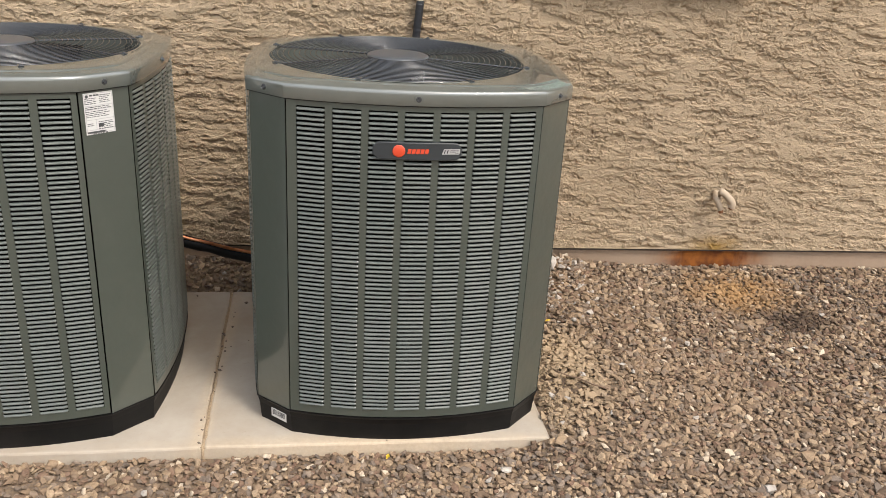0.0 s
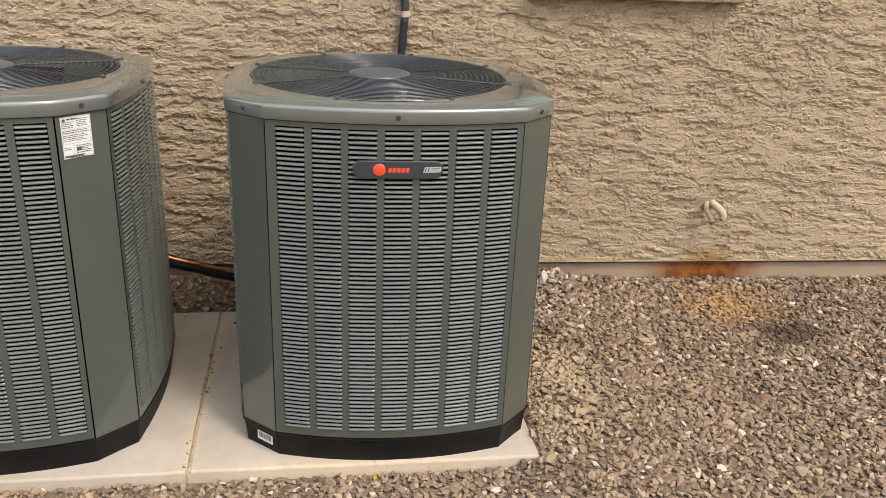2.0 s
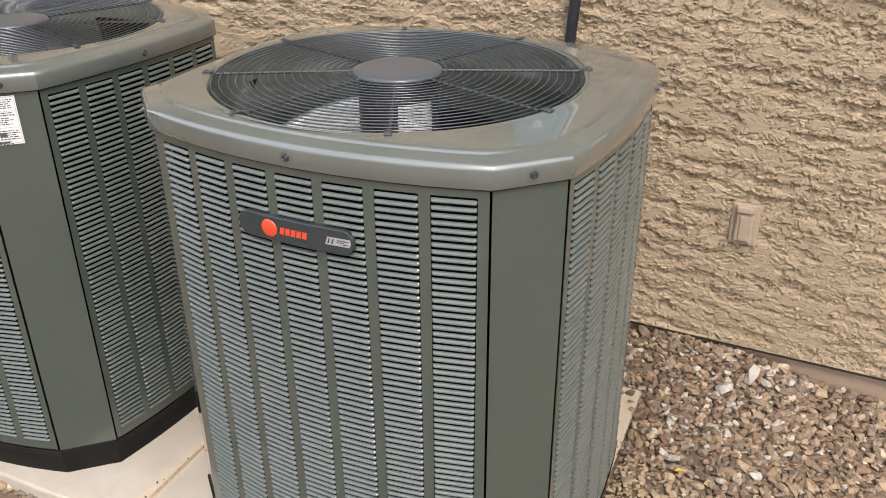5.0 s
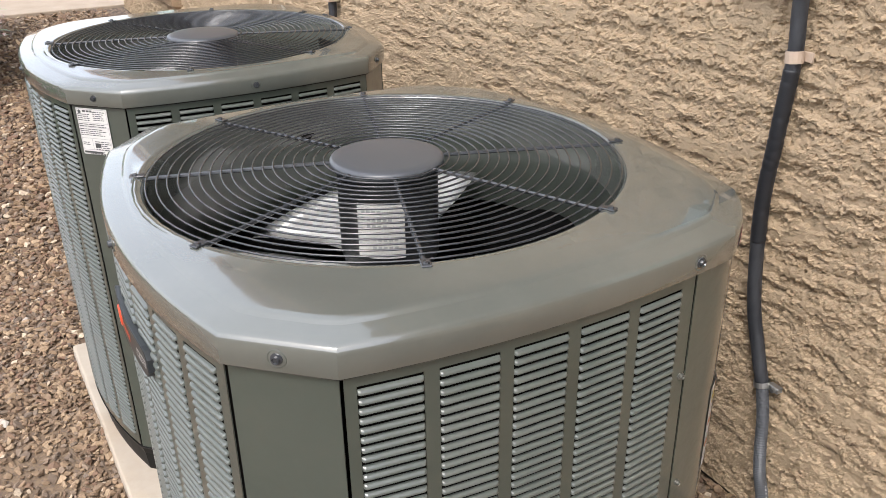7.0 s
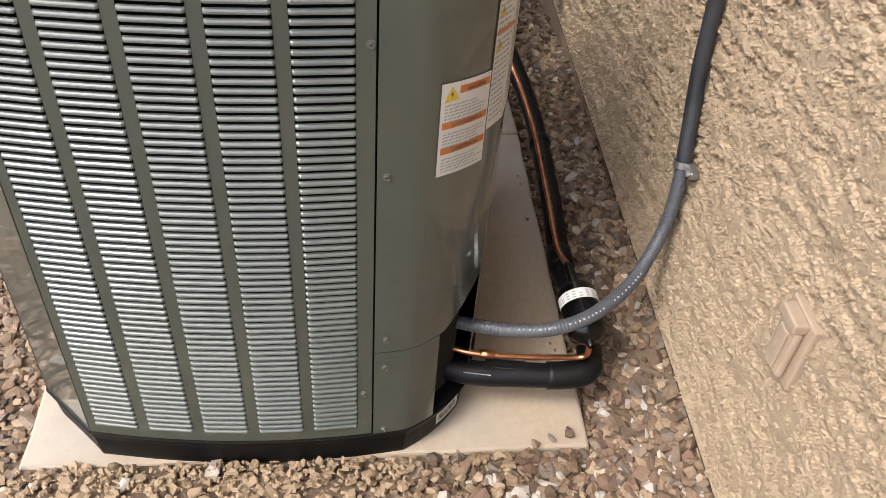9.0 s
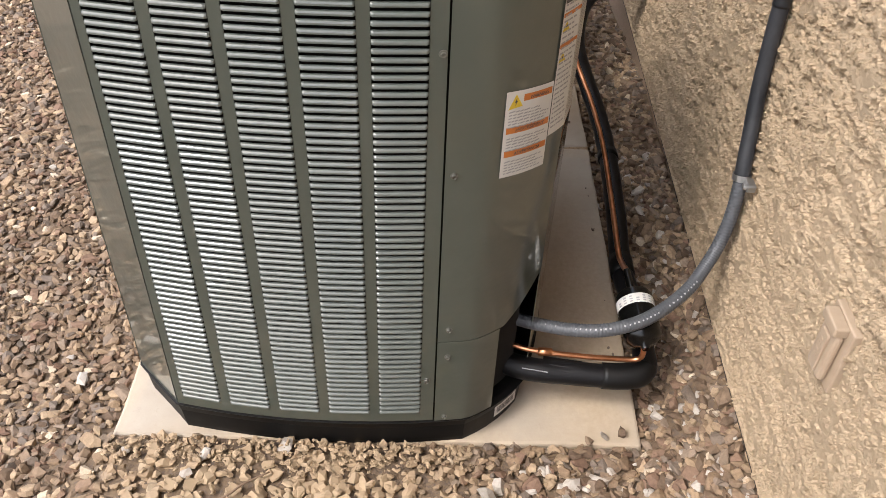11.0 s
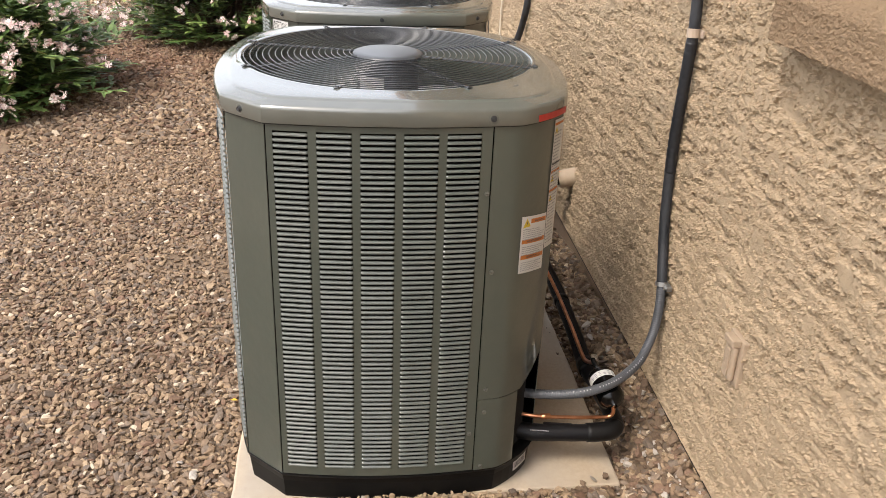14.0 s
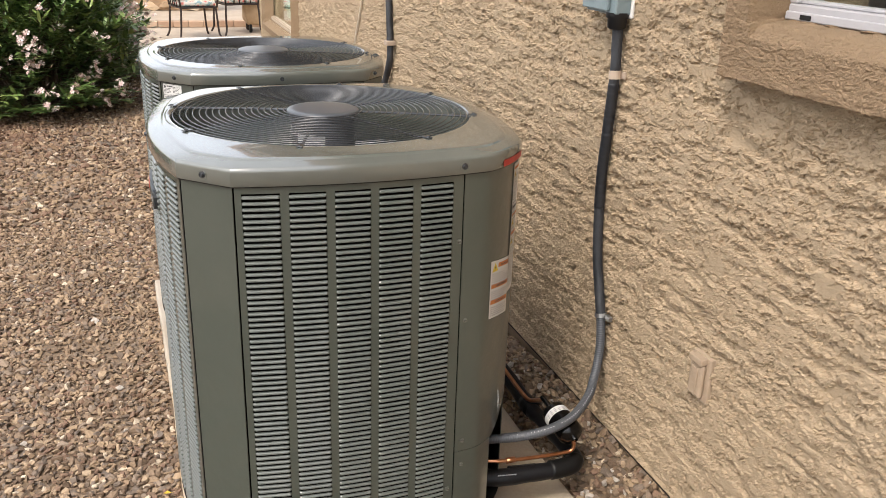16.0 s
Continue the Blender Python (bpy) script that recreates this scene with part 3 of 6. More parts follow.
    box(bm, -7.2, 7.0, WALL_Y - 0.003, WALL_Y + 0.02, 0.157, 0.1645)
    part("weep_screed", bm, M_SCREED, wall, "metal weep screed, darkened to paint the shadow line under the stucco")
    bm = bmesh.new()
    xs = np.arange(-7.2, 7.01, 0.06)
    for i in range(len(xs) - 1):
        q = []
        for x in (xs[i], xs[i + 1]):
            for z in (-0.12, 0.02, 0.09, 0.158):
                q.append(bm.verts.new((x, WALL_Y + 0.016 + 0.003 * noise.noise(Vector((x * 5, z * 9, 0))), z)))
        for k in range(3):
            bm.faces.new((q[k], q[4 + k], q[5 + k], q[1 + k]))
    bmesh.ops.remove_doubles(bm, verts=bm.verts, dist=1e-5)
    box(bm, -7.2, 7.0, WALL_Y + 0.03, WALL_Y + 0.22, -0.12, 0.149)
    part("foundation", bm, M_FOUND, wall, "painted concrete foundation strip with an orange rust stain")
    return wall


wall = build_wall()


def surround(win, x0, x1, z0, z1, cell, out):
    """Pop-out stucco border round an opening, with rounded arrises and a rough skin."""
    w, low, r = 0.092, 0.128, 0.008
    ox0, ox1, oz0, oz1 = x0 - w, x1 + w, z0 - low, z1 + 0.12
    xs = np.arange(ox0 - 0.012, ox1 + 0.0121, cell)
    zs = np.concatenate([np.arange(oz0 - 0.012, min(oz1, z0 + 0.35), cell), np.arange(z0 + 0.35, oz1 + 0.03, max(cell, 0.03))])
    X, Z = np.meshgrid(xs, zs, indexing="ij")
    wob = 0.006 * (fbm(X * 22, Z * 22, 131, 3) - 0.5)
    outer = np.minimum(np.minimum(X - ox0, ox1 - X), np.minimum(Z - oz0, oz1 - Z)) + wob
    inner = np.maximum(np.maximum(x0 - X, X - x1), np.maximum(z0 - Z, Z - z1)) + wob
    k1 = np.clip(outer / r, 0, 1)
    k2 = np.clip(inner / (r * 1.6), 0, 1)
    Y = WALL_Y + 0.012 - (out + 0.012) * np.sqrt(1 - (1 - k1) ** 2)
    Y = np.where(inner < r * 1.6, np.maximum(Y, WALL_Y + 0.030 - (out + 0.030) * np.sqrt(1 - (1 - k2) ** 2)), Y)
    slope = np.clip((Z - (z0 - 0.040)) / 0.040, 0, 1) * (X > x0) * (X < x1) * (Z < z0)
    Y = Y + 0.040 * slope ** 1.5
    fine = 0.0030 * (fbm(X * 20, Z * 70 + X * 8, 141, 4, 0.6) - 0.5) + 0.0012 * (fbm(X * 60, Z * 170, 151, 3) > 0.54) + 0.0010 * (fbm(X * 150, Z * 240, 171, 2) > 0.58) + 0.0018 * (fbm(X * 300, Z * 340, 161, 2) - 0.5)
    Y = Y - fine * (k1 > 0.05)
    Y = np.where(inner < 0, WALL_Y + 0.042, Y)
    nx, nz = X.shape
    idx = np.arange(nx * nz).reshape(nx, nz)
    f = np.stack([idx[:-1, :-1], idx[1:, :-1], idx[1:, 1:], idx[:-1, 1:]], -1)
    keep = ~((inner[:-1, :-1] < -0.007) & (inner[1:, 1:] < -0.007))
    me = fast_mesh("stucco_surround", np.stack([X, Y, Z], -1).reshape(-1, 3), f[keep], M_TRIM)
    new("stucco_surround", me).parent = win


def stucco_window(name, x0, x1, z0, z1, cell, label, vinyl=None):
    """Window with pop-out stucco surround, vinyl frame, pane, blind and a closed room behind."""
    win = tagged(new(name), label, "window", kind="structure")
    surround(win, x0, x1, z0, z1, cell, 0.062)
    fy = WALL_Y + 0.020
    bm = bmesh.new()
    t = 0.030
    for a, b, c, d in ((x0, x1, z0, z0 + t), (x0, x1, z1 - t, z1), (x0, x0 + t * 0.7, z0 + t, z1 - t), (x1 - t * 0.7, x1, z0 + t, z1 - t)):
        box(bm, a, b, fy, fy + 0.07, c, d, 0.003, 1)
    box(bm, x0 + 0.001, x1 - 0.001, fy - 0.006, fy + 0.002, z0, z0 + 0.016, 0.002, 1)
    box(bm, x0 + t * 0.7, x1 - t * 0.7, fy + 0.012, fy + 0.05, z0 + t, z0 + t + 0.007, 0.002, 1)
    frame_part = part("window_frame", bm, vinyl or M_VINYL, win, "tan window frame" if vinyl else "white vinyl window frame")
    bm = bmesh.new()
    # black chip on the frame face paints the shade in its weep slot
    box(bm, x0 + 0.045, x0 + 0.075, fy - 0.0085, fy - 0.0055, z0 + 0.003, z0 + 0.012, 0.001, 1)
    part("weep_slot_shade", bm, M_GAPSHADE, frame_part, "black chip painting the shade of the weep slot")
    bm = bmesh.new()
    box(bm, x0 + t * 0.7, x1 - t * 0.7, fy + 0.028, fy + 0.033, z0 + t + 0.01, z1 - t)
    pane = part("pane", bm, M_GLASS, win, "reflective glass pane")
    pane.visible_shadow = False
    bm = bmesh.new()
    box(bm, x0 + 0.10, x1 - 0.02, fy + 0.15, fy + 0.155, z0 + 0.03, z1)
    for kz in range(3):
        box(bm, x0 + 0.10, x1 - 0.02, fy + 0.14, fy + 0.15, z0 + 0.10 + kz * 0.25, z0 + 0.118 + kz * 0.25, 0.003, 1)
    part("blind", bm, M_BLIND, win, "pale green blind behind the glass")
    bm = bmesh.new()
    for a, b, c, d, e, f in ((x0 - 0.3, x1 + 0.3, 4.3, 4.34, z0 - 0.3, z1 + 0.3), (x0 - 0.34, x0 - 0.3, WALL_Y + 0.221, 4.34, z0 - 0.3, z1 + 0.3), (x1 + 0.3, x1 + 0.34, WALL_Y + 0.221, 4.34, z0 - 0.3, z1 + 0.3),
                             (x0 - 0.34, x1 + 0.34, WALL_Y + 0.221, 4.34, z0 - 0.34, z0 - 0.3), (x0 - 0.34, x1 + 0.34, WALL_Y + 0.221, 4.34, z1 + 0.3, z1 + 0.34)):
        box(bm, a, b, c, d, e, f)
    part("room_shell", bm, M_ROOM, win)
    return win


stucco_window("window_1", *WIN, 0.0027, "white vinyl window in a rough brown-tan stucco surround")
stucco_window("window_2", *FAR, 0.05, "window with tan stucco surround far along the wall", M_BEIGE)

# eave and roof over the wall
bm = bmesh.new()
box(bm, -7.6, 7.4, 2.90, 3.6, 2.62, 2.65)
eave = part("eave", bm, M_SOFFIT)
tagged(eave, "tan painted eave overhanging the house wall", "eave", kind="structure")
bm = bmesh.new()
box(bm, -7.6, 7.4, 2.87, 2.897, 2.58, 2.76, 0.004, 1)
part("fascia", bm, M_SOFFIT, eave)
bm = bmesh.new()
for i in range(76):
    x = -7.6 + i * 0.2
    tube(bm, [(x, 2.80, 2.80), (x, 4.2, 3.36)], 0.085, 8)
box(bm, -7.6, 7.4, 2.9, 4.2, 0, 0.02, turn=Matrix.Translation((0, 0, 2.79)) @ Matrix.Shear("XY", 4, (0, 0)))
for v in bm.verts:
    if abs(v.co.z - 2.79) < 0.03 and v.co.y > 4.1:
        v.co.z += 0.5
part("roof_tiles", bm, M_ROOF, eave, "rounded clay roof tiles")


# ---- condensing units ----
OUTLINE = [(-0.304, -0.367), (0.362, -0.367), (0.452, -0.272), (0.452, 0.275), (0.345, 0.388), (-0.304, 0.372), (-0.403, 0.277), (-0.403, -0.280)]
BULGE = [0.050, 0.0, 0.024, 0.010, 0.050, 0.0, 0.024, 0.0]
Z_SILL, Z_LID = 0.081, 1.001            # panel foot and lid skirt, above the pad
PITCH, ROWS_N = 0.0127, 69


def side_at(edge, s, out=0.0, inset=0.0):
    """A point s metres along an edge of the outline, pushed outward, and its normal."""
    a, b = Vector(OUTLINE[edge]), Vector(OUTLINE[(edge + 1) % 8])
    length = (b - a).length
    d = (b - a) / length
    nrm = Vector((d.y, -d.x))
    u = s / length
    bow = BULGE[edge] * (1 - (2 * u - 1) ** 2)
    slope = BULGE[edge] * -4 * (2 * u - 1) / length
    n = (nrm - d * slope).normalized()
    return a + d * s + nrm * bow + n * out, n


def side_length(edge):
    return (Vector(OUTLINE[(edge + 1) % 8]) - Vector(OUTLINE[edge])).length


def ring(out, grow=0.0, per=(14, 4, 12, 5, 14, 4, 12, 4)):
    """The whole outline pushed outward, as points in order; grow cuts the corners."""
    pts = []
    for e in range(8):
        L = side_length(e)
        for k in range(per[e]):
            s = L * k / per[e]
            p, n = side_at(e, s, out)
            if k == 0:
                q, m = side_at((e - 1) % 8, side_length((e - 1) % 8), out)
                p = (p + q) / 2
            pts.append(p)
    return pts


def smooth_ring(pts, times):
    for _ in range(times):
        n = len(pts)
        pts = [(pts[i - 1] + pts[i] * 2 + pts[(i + 1) % n]) / 4 for i in range(n)]
    return pts


def loops(bm, levels):
    rows = [[bm.verts.new((p.x, p.y, z)) for p in pts] for pts, z in levels]
    n = len(rows[0])
    for a, b in zip(rows, rows[1:]):
        for k in range(n):
            bm.faces.new((a[k], a[(k + 1) % n], b[(k + 1) % n], b[k]))
    return rows


def slat_mesh(width):
    """One stamped louvre: rolled over outward, pinched at its ends."""
    prof = [(-0.0016, 0.0022), (0.0010, 0.0012), (0.0027, -0.0001), (0.0034, -0.0014), (0.0035, -0.0037), (0.0029, -0.0043), (0.0020, -0.0034)]
    xs = [(-0.5, 0.10, 0.55), (-0.485, 0.72, 0.9), (-0.45, 1.0, 1.0), (0.45, 1.0, 1.0), (0.485, 0.72, 0.9), (0.5, 0.10, 0.55)]
    verts, faces = [], []
    for u, k, h in xs:
        for n, z in prof:
            verts.append((u * width, -(-0.0022 + (n + 0.0022) * k), -0.0010 + (z + 0.0010) * h))
    m = len(prof)
    for i in range(len(xs) - 1):
        for j in range(m - 1):
            faces.append((i * m + j, (i + 1) * m + j, (i + 1) * m + j + 1, i * m + j + 1))
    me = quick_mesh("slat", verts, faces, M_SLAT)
    return me


def panel_grid(bm, edge, s_marks, z_marks, holes, out, thick=0.0016):
    """A sheet on one side of the outline; holes is a set of (column, row) cells left open."""
    cols = []
    for s in s_marks:
        p, n = side_at(edge, s, out)
        cols.append((p, n))
    V = {}

    def vert(i, j):
        if (i, j) not in V:
            p, n = cols[i]
            V[i, j] = bm.verts.new((p.x, p.y, z_marks[j]))
        return V[i, j]

    faces = []
    for i in range(len(s_marks) - 1):
        for j in range(len(z_marks) - 1):
            if (i, j) in holes:
                continue
            faces.append(bm.faces.new((vert(i, j), vert(i + 1, j), vert(i + 1, j + 1), vert(i, j + 1))))
    ext = bmesh.ops.extrude_face_region(bm, geom=faces)
    bmesh.ops.recalc_face_normals(bm, faces=bm.faces)
    moved = [g for g in ext["geom"] if isinstance(g, bmesh.types.BMVert)]
    lookup = {(round(cols[i][0].x, 6), round(cols[i][0].y, 6)): cols[i][1] for i in range(len(cols))}
    for v in moved:
        n = lookup[(round(v.co.x, 6), round(v.co.y, 6))]
        v.co.x -= n.x * thick
        v.co.y -= n.y * thick
    bmesh.ops.recalc_face_normals(bm, faces=bm.faces)
    return bm


def louvre_panel(unit, edge, s0, s1, columns, col_w, first, step_w, singles, label=""):
    """A louvred side: sheet frame with open columns, and the slats in them."""
    z0, z1 = Z_SILL + 0.004, Z_LID + 0.004
    hz1 = z1 - 0.0205
    hz0 = hz1 - ROWS_N * PITCH
    marks, holes_cols = [s0], []
    for c in range(columns):
        a = first + c * step_w
        marks += [a, a + col_w * 0.5, a + col_w]
        holes_cols += [len(marks) - 3, len(marks) - 2]
    marks.append(s1)
    bm = bmesh.new()
    panel_grid(bm, edge, marks, [z0, hz0, hz1, z1], {(i, 1) for i in holes_cols}, 0.0)
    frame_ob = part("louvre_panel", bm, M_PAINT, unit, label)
    sm = slat_mesh(col_w + 0.001)
    co = np.empty(len(sm.vertices) * 3)
    sm.vertices.foreach_get("co", co)
    co = co.reshape(-1, 3)
    fc = np.array([list(p.vertices) for p in sm.polygons])
    allv, allf = [], []
    for c in range(columns):
        p, n = side_at(edge, first + (c + 0.5) * step_w - (step_w - col_w) / 2, -0.0004)
        ang = math.atan2(n.x, -n.y)
        for r in range(ROWS_N):
            z = hz1 - (r + 0.5) * PITCH
            if singles and r < 60:
                ob = new("slat", sm)
                ob.parent = frame_ob
                ob.matrix_basis = pose(p.x, p.y, z, 0, 0, math.degrees(ang))
            else:
                m = np.array(pose(p.x, p.y, z, 0, 0, math.degrees(ang)))
                allf.append(fc + len(allv) * len(co))
                allv.append(co @ m[:3, :3].T + m[:3, 3])
    if allv:
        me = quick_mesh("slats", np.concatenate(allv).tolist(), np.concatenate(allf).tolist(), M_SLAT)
        tagged(new("slats", me), kind="stuff").parent = frame_ob
    return frame_ob


def plain_panel(unit, name, edges, z0, z1, out, label="", material=None, cut=0.0):
    """A solid sheet over stretches of the outline: rows of (edge, from, to); cut slants its foot up."""
    def foot(p, z):
        return z + cut * min(1.0, max(0.0, (0.414 - p.x) / 0.069)) if z == z0 else z
    bm = bmesh.new()
    pts = []
    for e, a, b in edges:
        for k in range(7):
            p, n = side_at(e, a + (b - a) * k / 6, out)
            if pts and (pts[-1][0] - p).length < 1e-4:
                pts[-1] = ((pts[-1][0] + p) / 2, (pts[-1][1] + n).normalized())
            else:
                pts.append((p, n))
    if len(edges) > 1:
        fine = []
        for (p, n), (q, m) in zip(pts, pts[1:]):
            cuts = max(1, round((q - p).length / 0.006))
            fine += [(p.lerp(q, k / cuts), n.lerp(m, k / cuts)) for k in range(cuts)]
        pts = fine + [pts[-1]]
        for _ in range(16):
            pts = [pts[0]] + [((pts[i - 1][0] + pts[i][0] * 2 + pts[i + 1][0]) / 4, (pts[i - 1][1] + pts[i][1] * 2 + pts[i + 1][1]).normalized()) for i in range(1, len(pts) - 1)] + [pts[-1]]
    rows = []
    for off in (0.0, -0.0016):
        rows.append([[bm.verts.new((p.x + n.x * off, p.y + n.y * off, foot(p, z))) for p, n in pts] for z in (z0, z1)])
    (a0, a1), (b0, b1) = rows
    skin = [[bm.verts.new((p.x, p.y, foot(p, z))) for p, n in pts] for z in (z0, z1)]
    for k in range(len(pts) - 1):
        bm.faces.new((skin[0][k], skin[0][k + 1], skin[1][k + 1], skin[1][k])).smooth = True
        bm.faces.new((b0[k + 1], b0[k], b1[k], b1[k + 1]))
        bm.faces.new((a1[k], a1[k + 1], b1[k + 1], b1[k]))
        bm.faces.new((b0[k], b0[k + 1], a0[k + 1], a0[k]))
    bm.faces.new((a0[0], a1[0], b1[0], b0[0]))
    bm.faces.new((a0[-1], b0[-1], b1[-1], a1[-1]))
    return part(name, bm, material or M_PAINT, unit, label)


def screw(unit, edge, s, z, out, size=0.0075, cup=False):
    p, n = side_at(edge, s, out)
    m = Matrix.Translation((p.x, p.y, z)) @ Vector((n.x, n.y, 0)).to_track_quat("Z", "Y").to_matrix().to_4x4()
    bm = bmesh.new()
    if cup:
        lathe(bm, [(0.0118, -0.0006), (0.0112, 0.0002), (0.0100, -0.0002), (0.0088, -0.0012)], 18, m)
        part("screw_recess", bm, M_PAINT, unit, smooth=True)
        bm = bmesh.new()
    lathe(bm, [(0.0, 0.0035), (size * 0.45, 0.0034), (size * 0.6, 0.0050), (size * 0.75, 0.0050), (size * 0.8, 0.0012), (size * 1.15, 0.0010), (size * 1.2, -0.001)], 12, m)
    return part("screw", bm, M_SCREW if not cup else M_GRILLE, unit, "zinc hex screw" if not cup else "dark hex screw in a dimple")


def condenser(name, m, label, back_louvres):
    unit = empty(name, m, label, "air conditioner", "outdoor condensing units")
    # base pan
    bm = bmesh.new()
    lv = [(ring(-0.013), 0.0), (ring(-0.011), 0.012), (ring(-0.007), 0.055), (ring(-0.002), 0.074), (ring(0.002), 0.0805), (ring(-0.010), 0.083)]
    rows = loops(bm, lv)
    bm.faces.new(rows[-1])
    bm.faces.new(list(reversed(rows[0])))
    part("base_pan", bm, M_BASE, unit, "black moulded plastic base pan with scuffs")
    # coil sheet behind the louvres, near black to paint the shade in the gaps
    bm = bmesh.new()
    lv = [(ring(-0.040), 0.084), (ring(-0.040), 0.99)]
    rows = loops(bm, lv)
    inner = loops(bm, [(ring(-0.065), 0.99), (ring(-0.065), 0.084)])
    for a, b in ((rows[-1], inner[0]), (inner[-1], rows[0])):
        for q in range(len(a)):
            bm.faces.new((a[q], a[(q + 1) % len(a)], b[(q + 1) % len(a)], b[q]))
    part("coil", bm, M_COIL, unit, "condenser coil sheet painted near black for the shaded gaps")
    # sides
    L0, L2, L4, L6 = side_length(0), side_length(2), side_length(4), side_length(6)
    if back_louvres:
        louvre_panel(unit, 4, 0.0034, L4 - 0.0034, 7, 0.0720, (L4 - 6 * 0.0905 - 0.072) / 2, 0.0905, False)
        louvre_panel(unit, 6, 0.0034, L6 - 0.0034, 6, 0.0720, (L6 - 5 * 0.0895 - 0.072) / 2, 0.0895, True)
        plain_panel(unit, "side_panel", [(0, 0.004, L0 - 0.004)], Z_SILL, Z_LID + 0.004, 0.0)
        plain_panel(unit, "side_panel", [(2, 0.004, L2 - 0.004)], Z_SILL, Z_LID + 0.004, 0.0)
    else:
        louvre_panel(unit, 0, 0.0034, L0 - 0.0034, 7, 0.0720, (L0 - 6 * 0.0908 - 0.072) / 2 + 0.004, 0.0908, False)
        louvre_panel(unit, 2, 0.0036, 0.4840, 5, 0.0745, 0.017, 0.0922, True)
        plain_panel(unit, "side_panel", [(4, 0.004, L4 - 0.004)], Z_SILL, Z_LID + 0.004, 0.0)
        louvre_panel(unit, 6, 0.0034, L6 - 0.0034, 6, 0.0720, (L6 - 5 * 0.0895 - 0.072) / 2, 0.0895, False)
    for e in (1, 5, 7) + ((3,) if back_louvres else ()):
        plain_panel(unit, "corner_post", [(e, 0.0018, side_length(e) - 0.0018)], Z_SILL, Z_LID + 0.006, -0.002)
    if not back_louvres:
        L3 = side_length(3)
        plain_panel(unit, "service_panel", [(2, 0.4868, L2), (3, 0.0, L3)], 0.300, Z_LID + 0.004, 0.001, "plain service corner panel with warning labels", None, 0.075)
        plain_panel(unit, "valve_cover", [(2, 0.4868, L2), (3, 0.0, 0.055)], Z_SILL + 0.002, 0.2985, 0.001, "small plain cover beside the pipe opening")
        # near-black sheet set back to paint the shade inside the pipe opening
        plain_panel(unit, "pipe_opening_shade", [(3, 0.056, L3)], Z_SILL + 0.004, 0.385, -0.03, "near-black sheet painting the shade in the pipe opening", M_GAPSHADE)
    # lid
    bm = bmesh.new()
    skirt = [(ring(0.004), Z_LID - 0.001), (ring(0.0065), Z_LID), (ring(0.0065), Z_LID + 0.0285), (ring(0.0057), Z_LID + 0.0330), (ring(0.0030), Z_LID + 0.0366), (ring(-0.0015), Z_LID + 0.0388),
             (smooth_ring(ring(-0.0265), 1), Z_LID + 0.0434), (smooth_ring(ring(-0.0300), 1), Z_LID + 0.0458), (smooth_ring(ring(-0.0335), 1), Z_LID + 0.0474), (smooth_ring(ring(-0.0400), 2), Z_LID + 0.0482)]
    circ = []
    for p in skirt[-1][0]:
        a = math.atan2(p.y, p.x)
        circ.append(Vector((math.cos(a), math.sin(a))))
    mid = [(p * 0.45 + c * 0.372 * 0.55) for p, c in zip(skirt[-1][0], circ)]
    levels = skirt + [(mid, Z_LID + 0.0495)]
    for r, z in ((0.381, 0.0500), (0.376, 0.0505), (0.370, 0.0490), (0.366, 0.0450), (0.364, 0.030), (0.362, -0.03)):
        levels.append(([c * r for c in circ], Z_LID + z))
    rows = loops(bm, levels)
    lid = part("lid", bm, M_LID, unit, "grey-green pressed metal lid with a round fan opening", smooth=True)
    mod = lid.modifiers.new("edges", "BEVEL")
    mod.width, mod.segments, mod.limit_method, mod.angle_limit = 0.0012, 1, "ANGLE", radians(24)
    # added near-black ring paints the shadow line between lid skirt and panels
    bm = bmesh.new()
    loops(bm, [(ring(0.0005), Z_LID - 0.0034), (ring(0.0024), Z_LID - 0.0032), (ring(0.0024), Z_LID + 0.001)])
    part("lid_shadow_line", bm, M_GAPSHADE, unit, "thin dark ring painting the shadow line under the lid")
    # orifice ring under the lid
    bm = bmesh.new()
    lathe(bm, [(0.3615, Z_LID - 0.028), (0.358, Z_LID - 0.12), (0.372, Z_LID - 0.16)], 64)
    part("fan_orifice", bm, M_PAINT, unit, smooth=True)
    # grille: rings and ribs
    gz = Z_LID + 0.049
    bm = bmesh.new()
    turns = 18
    for i in range(turns):
        r = 0.098 + i * (0.362 - 0.098) / (turns - 1)
        dome = 0.004 * (1 - (r / 0.37) ** 2)
        tube(bm, [(r * math.cos(a), r * math.sin(a), gz + dome) for a in np.linspace(0, 2 * math.pi, 72, endpoint=False)], 0.00145, 6, closed=True)
    grille = part("fan_grille", bm, M_GRILLE, unit, "black wire fan grille of concentric rings", smooth=True)
    for q in range(8):
        a = math.radians(q * 45 + 26.5)
        bm = bmesh.new()
        d = Vector((math.cos(a), math.sin(a), 0))
        w = Vector((-d.y, d.x, 0))
        pts = [d * r + Vector((0, 0, gz - 0.0032 + 0.004 * (1 - (r / 0.37) ** 2))) for r in np.linspace(0.085, 0.374, 16)]
        tube(bm, pts, 0.0032, 6)
        end = d * 0.375 + Vector((0, 0, gz + 0.0025))
        box(bm, -0.010, 0.012, -0.0065, 0.0065, -0.001, 0.0015, 0.0008, 1, turn=Matrix.Translation(end) @ Matrix.Rotation(a, 4, "Z"))
        lathe(bm, [(0, 0.004), (0.004, 0.0038), (0.0045, 0.001)], 8, Matrix.Translation(end + d * 0.004))
        part("rib", bm, M_GRILLE, grille)
    bm = bmesh.new()
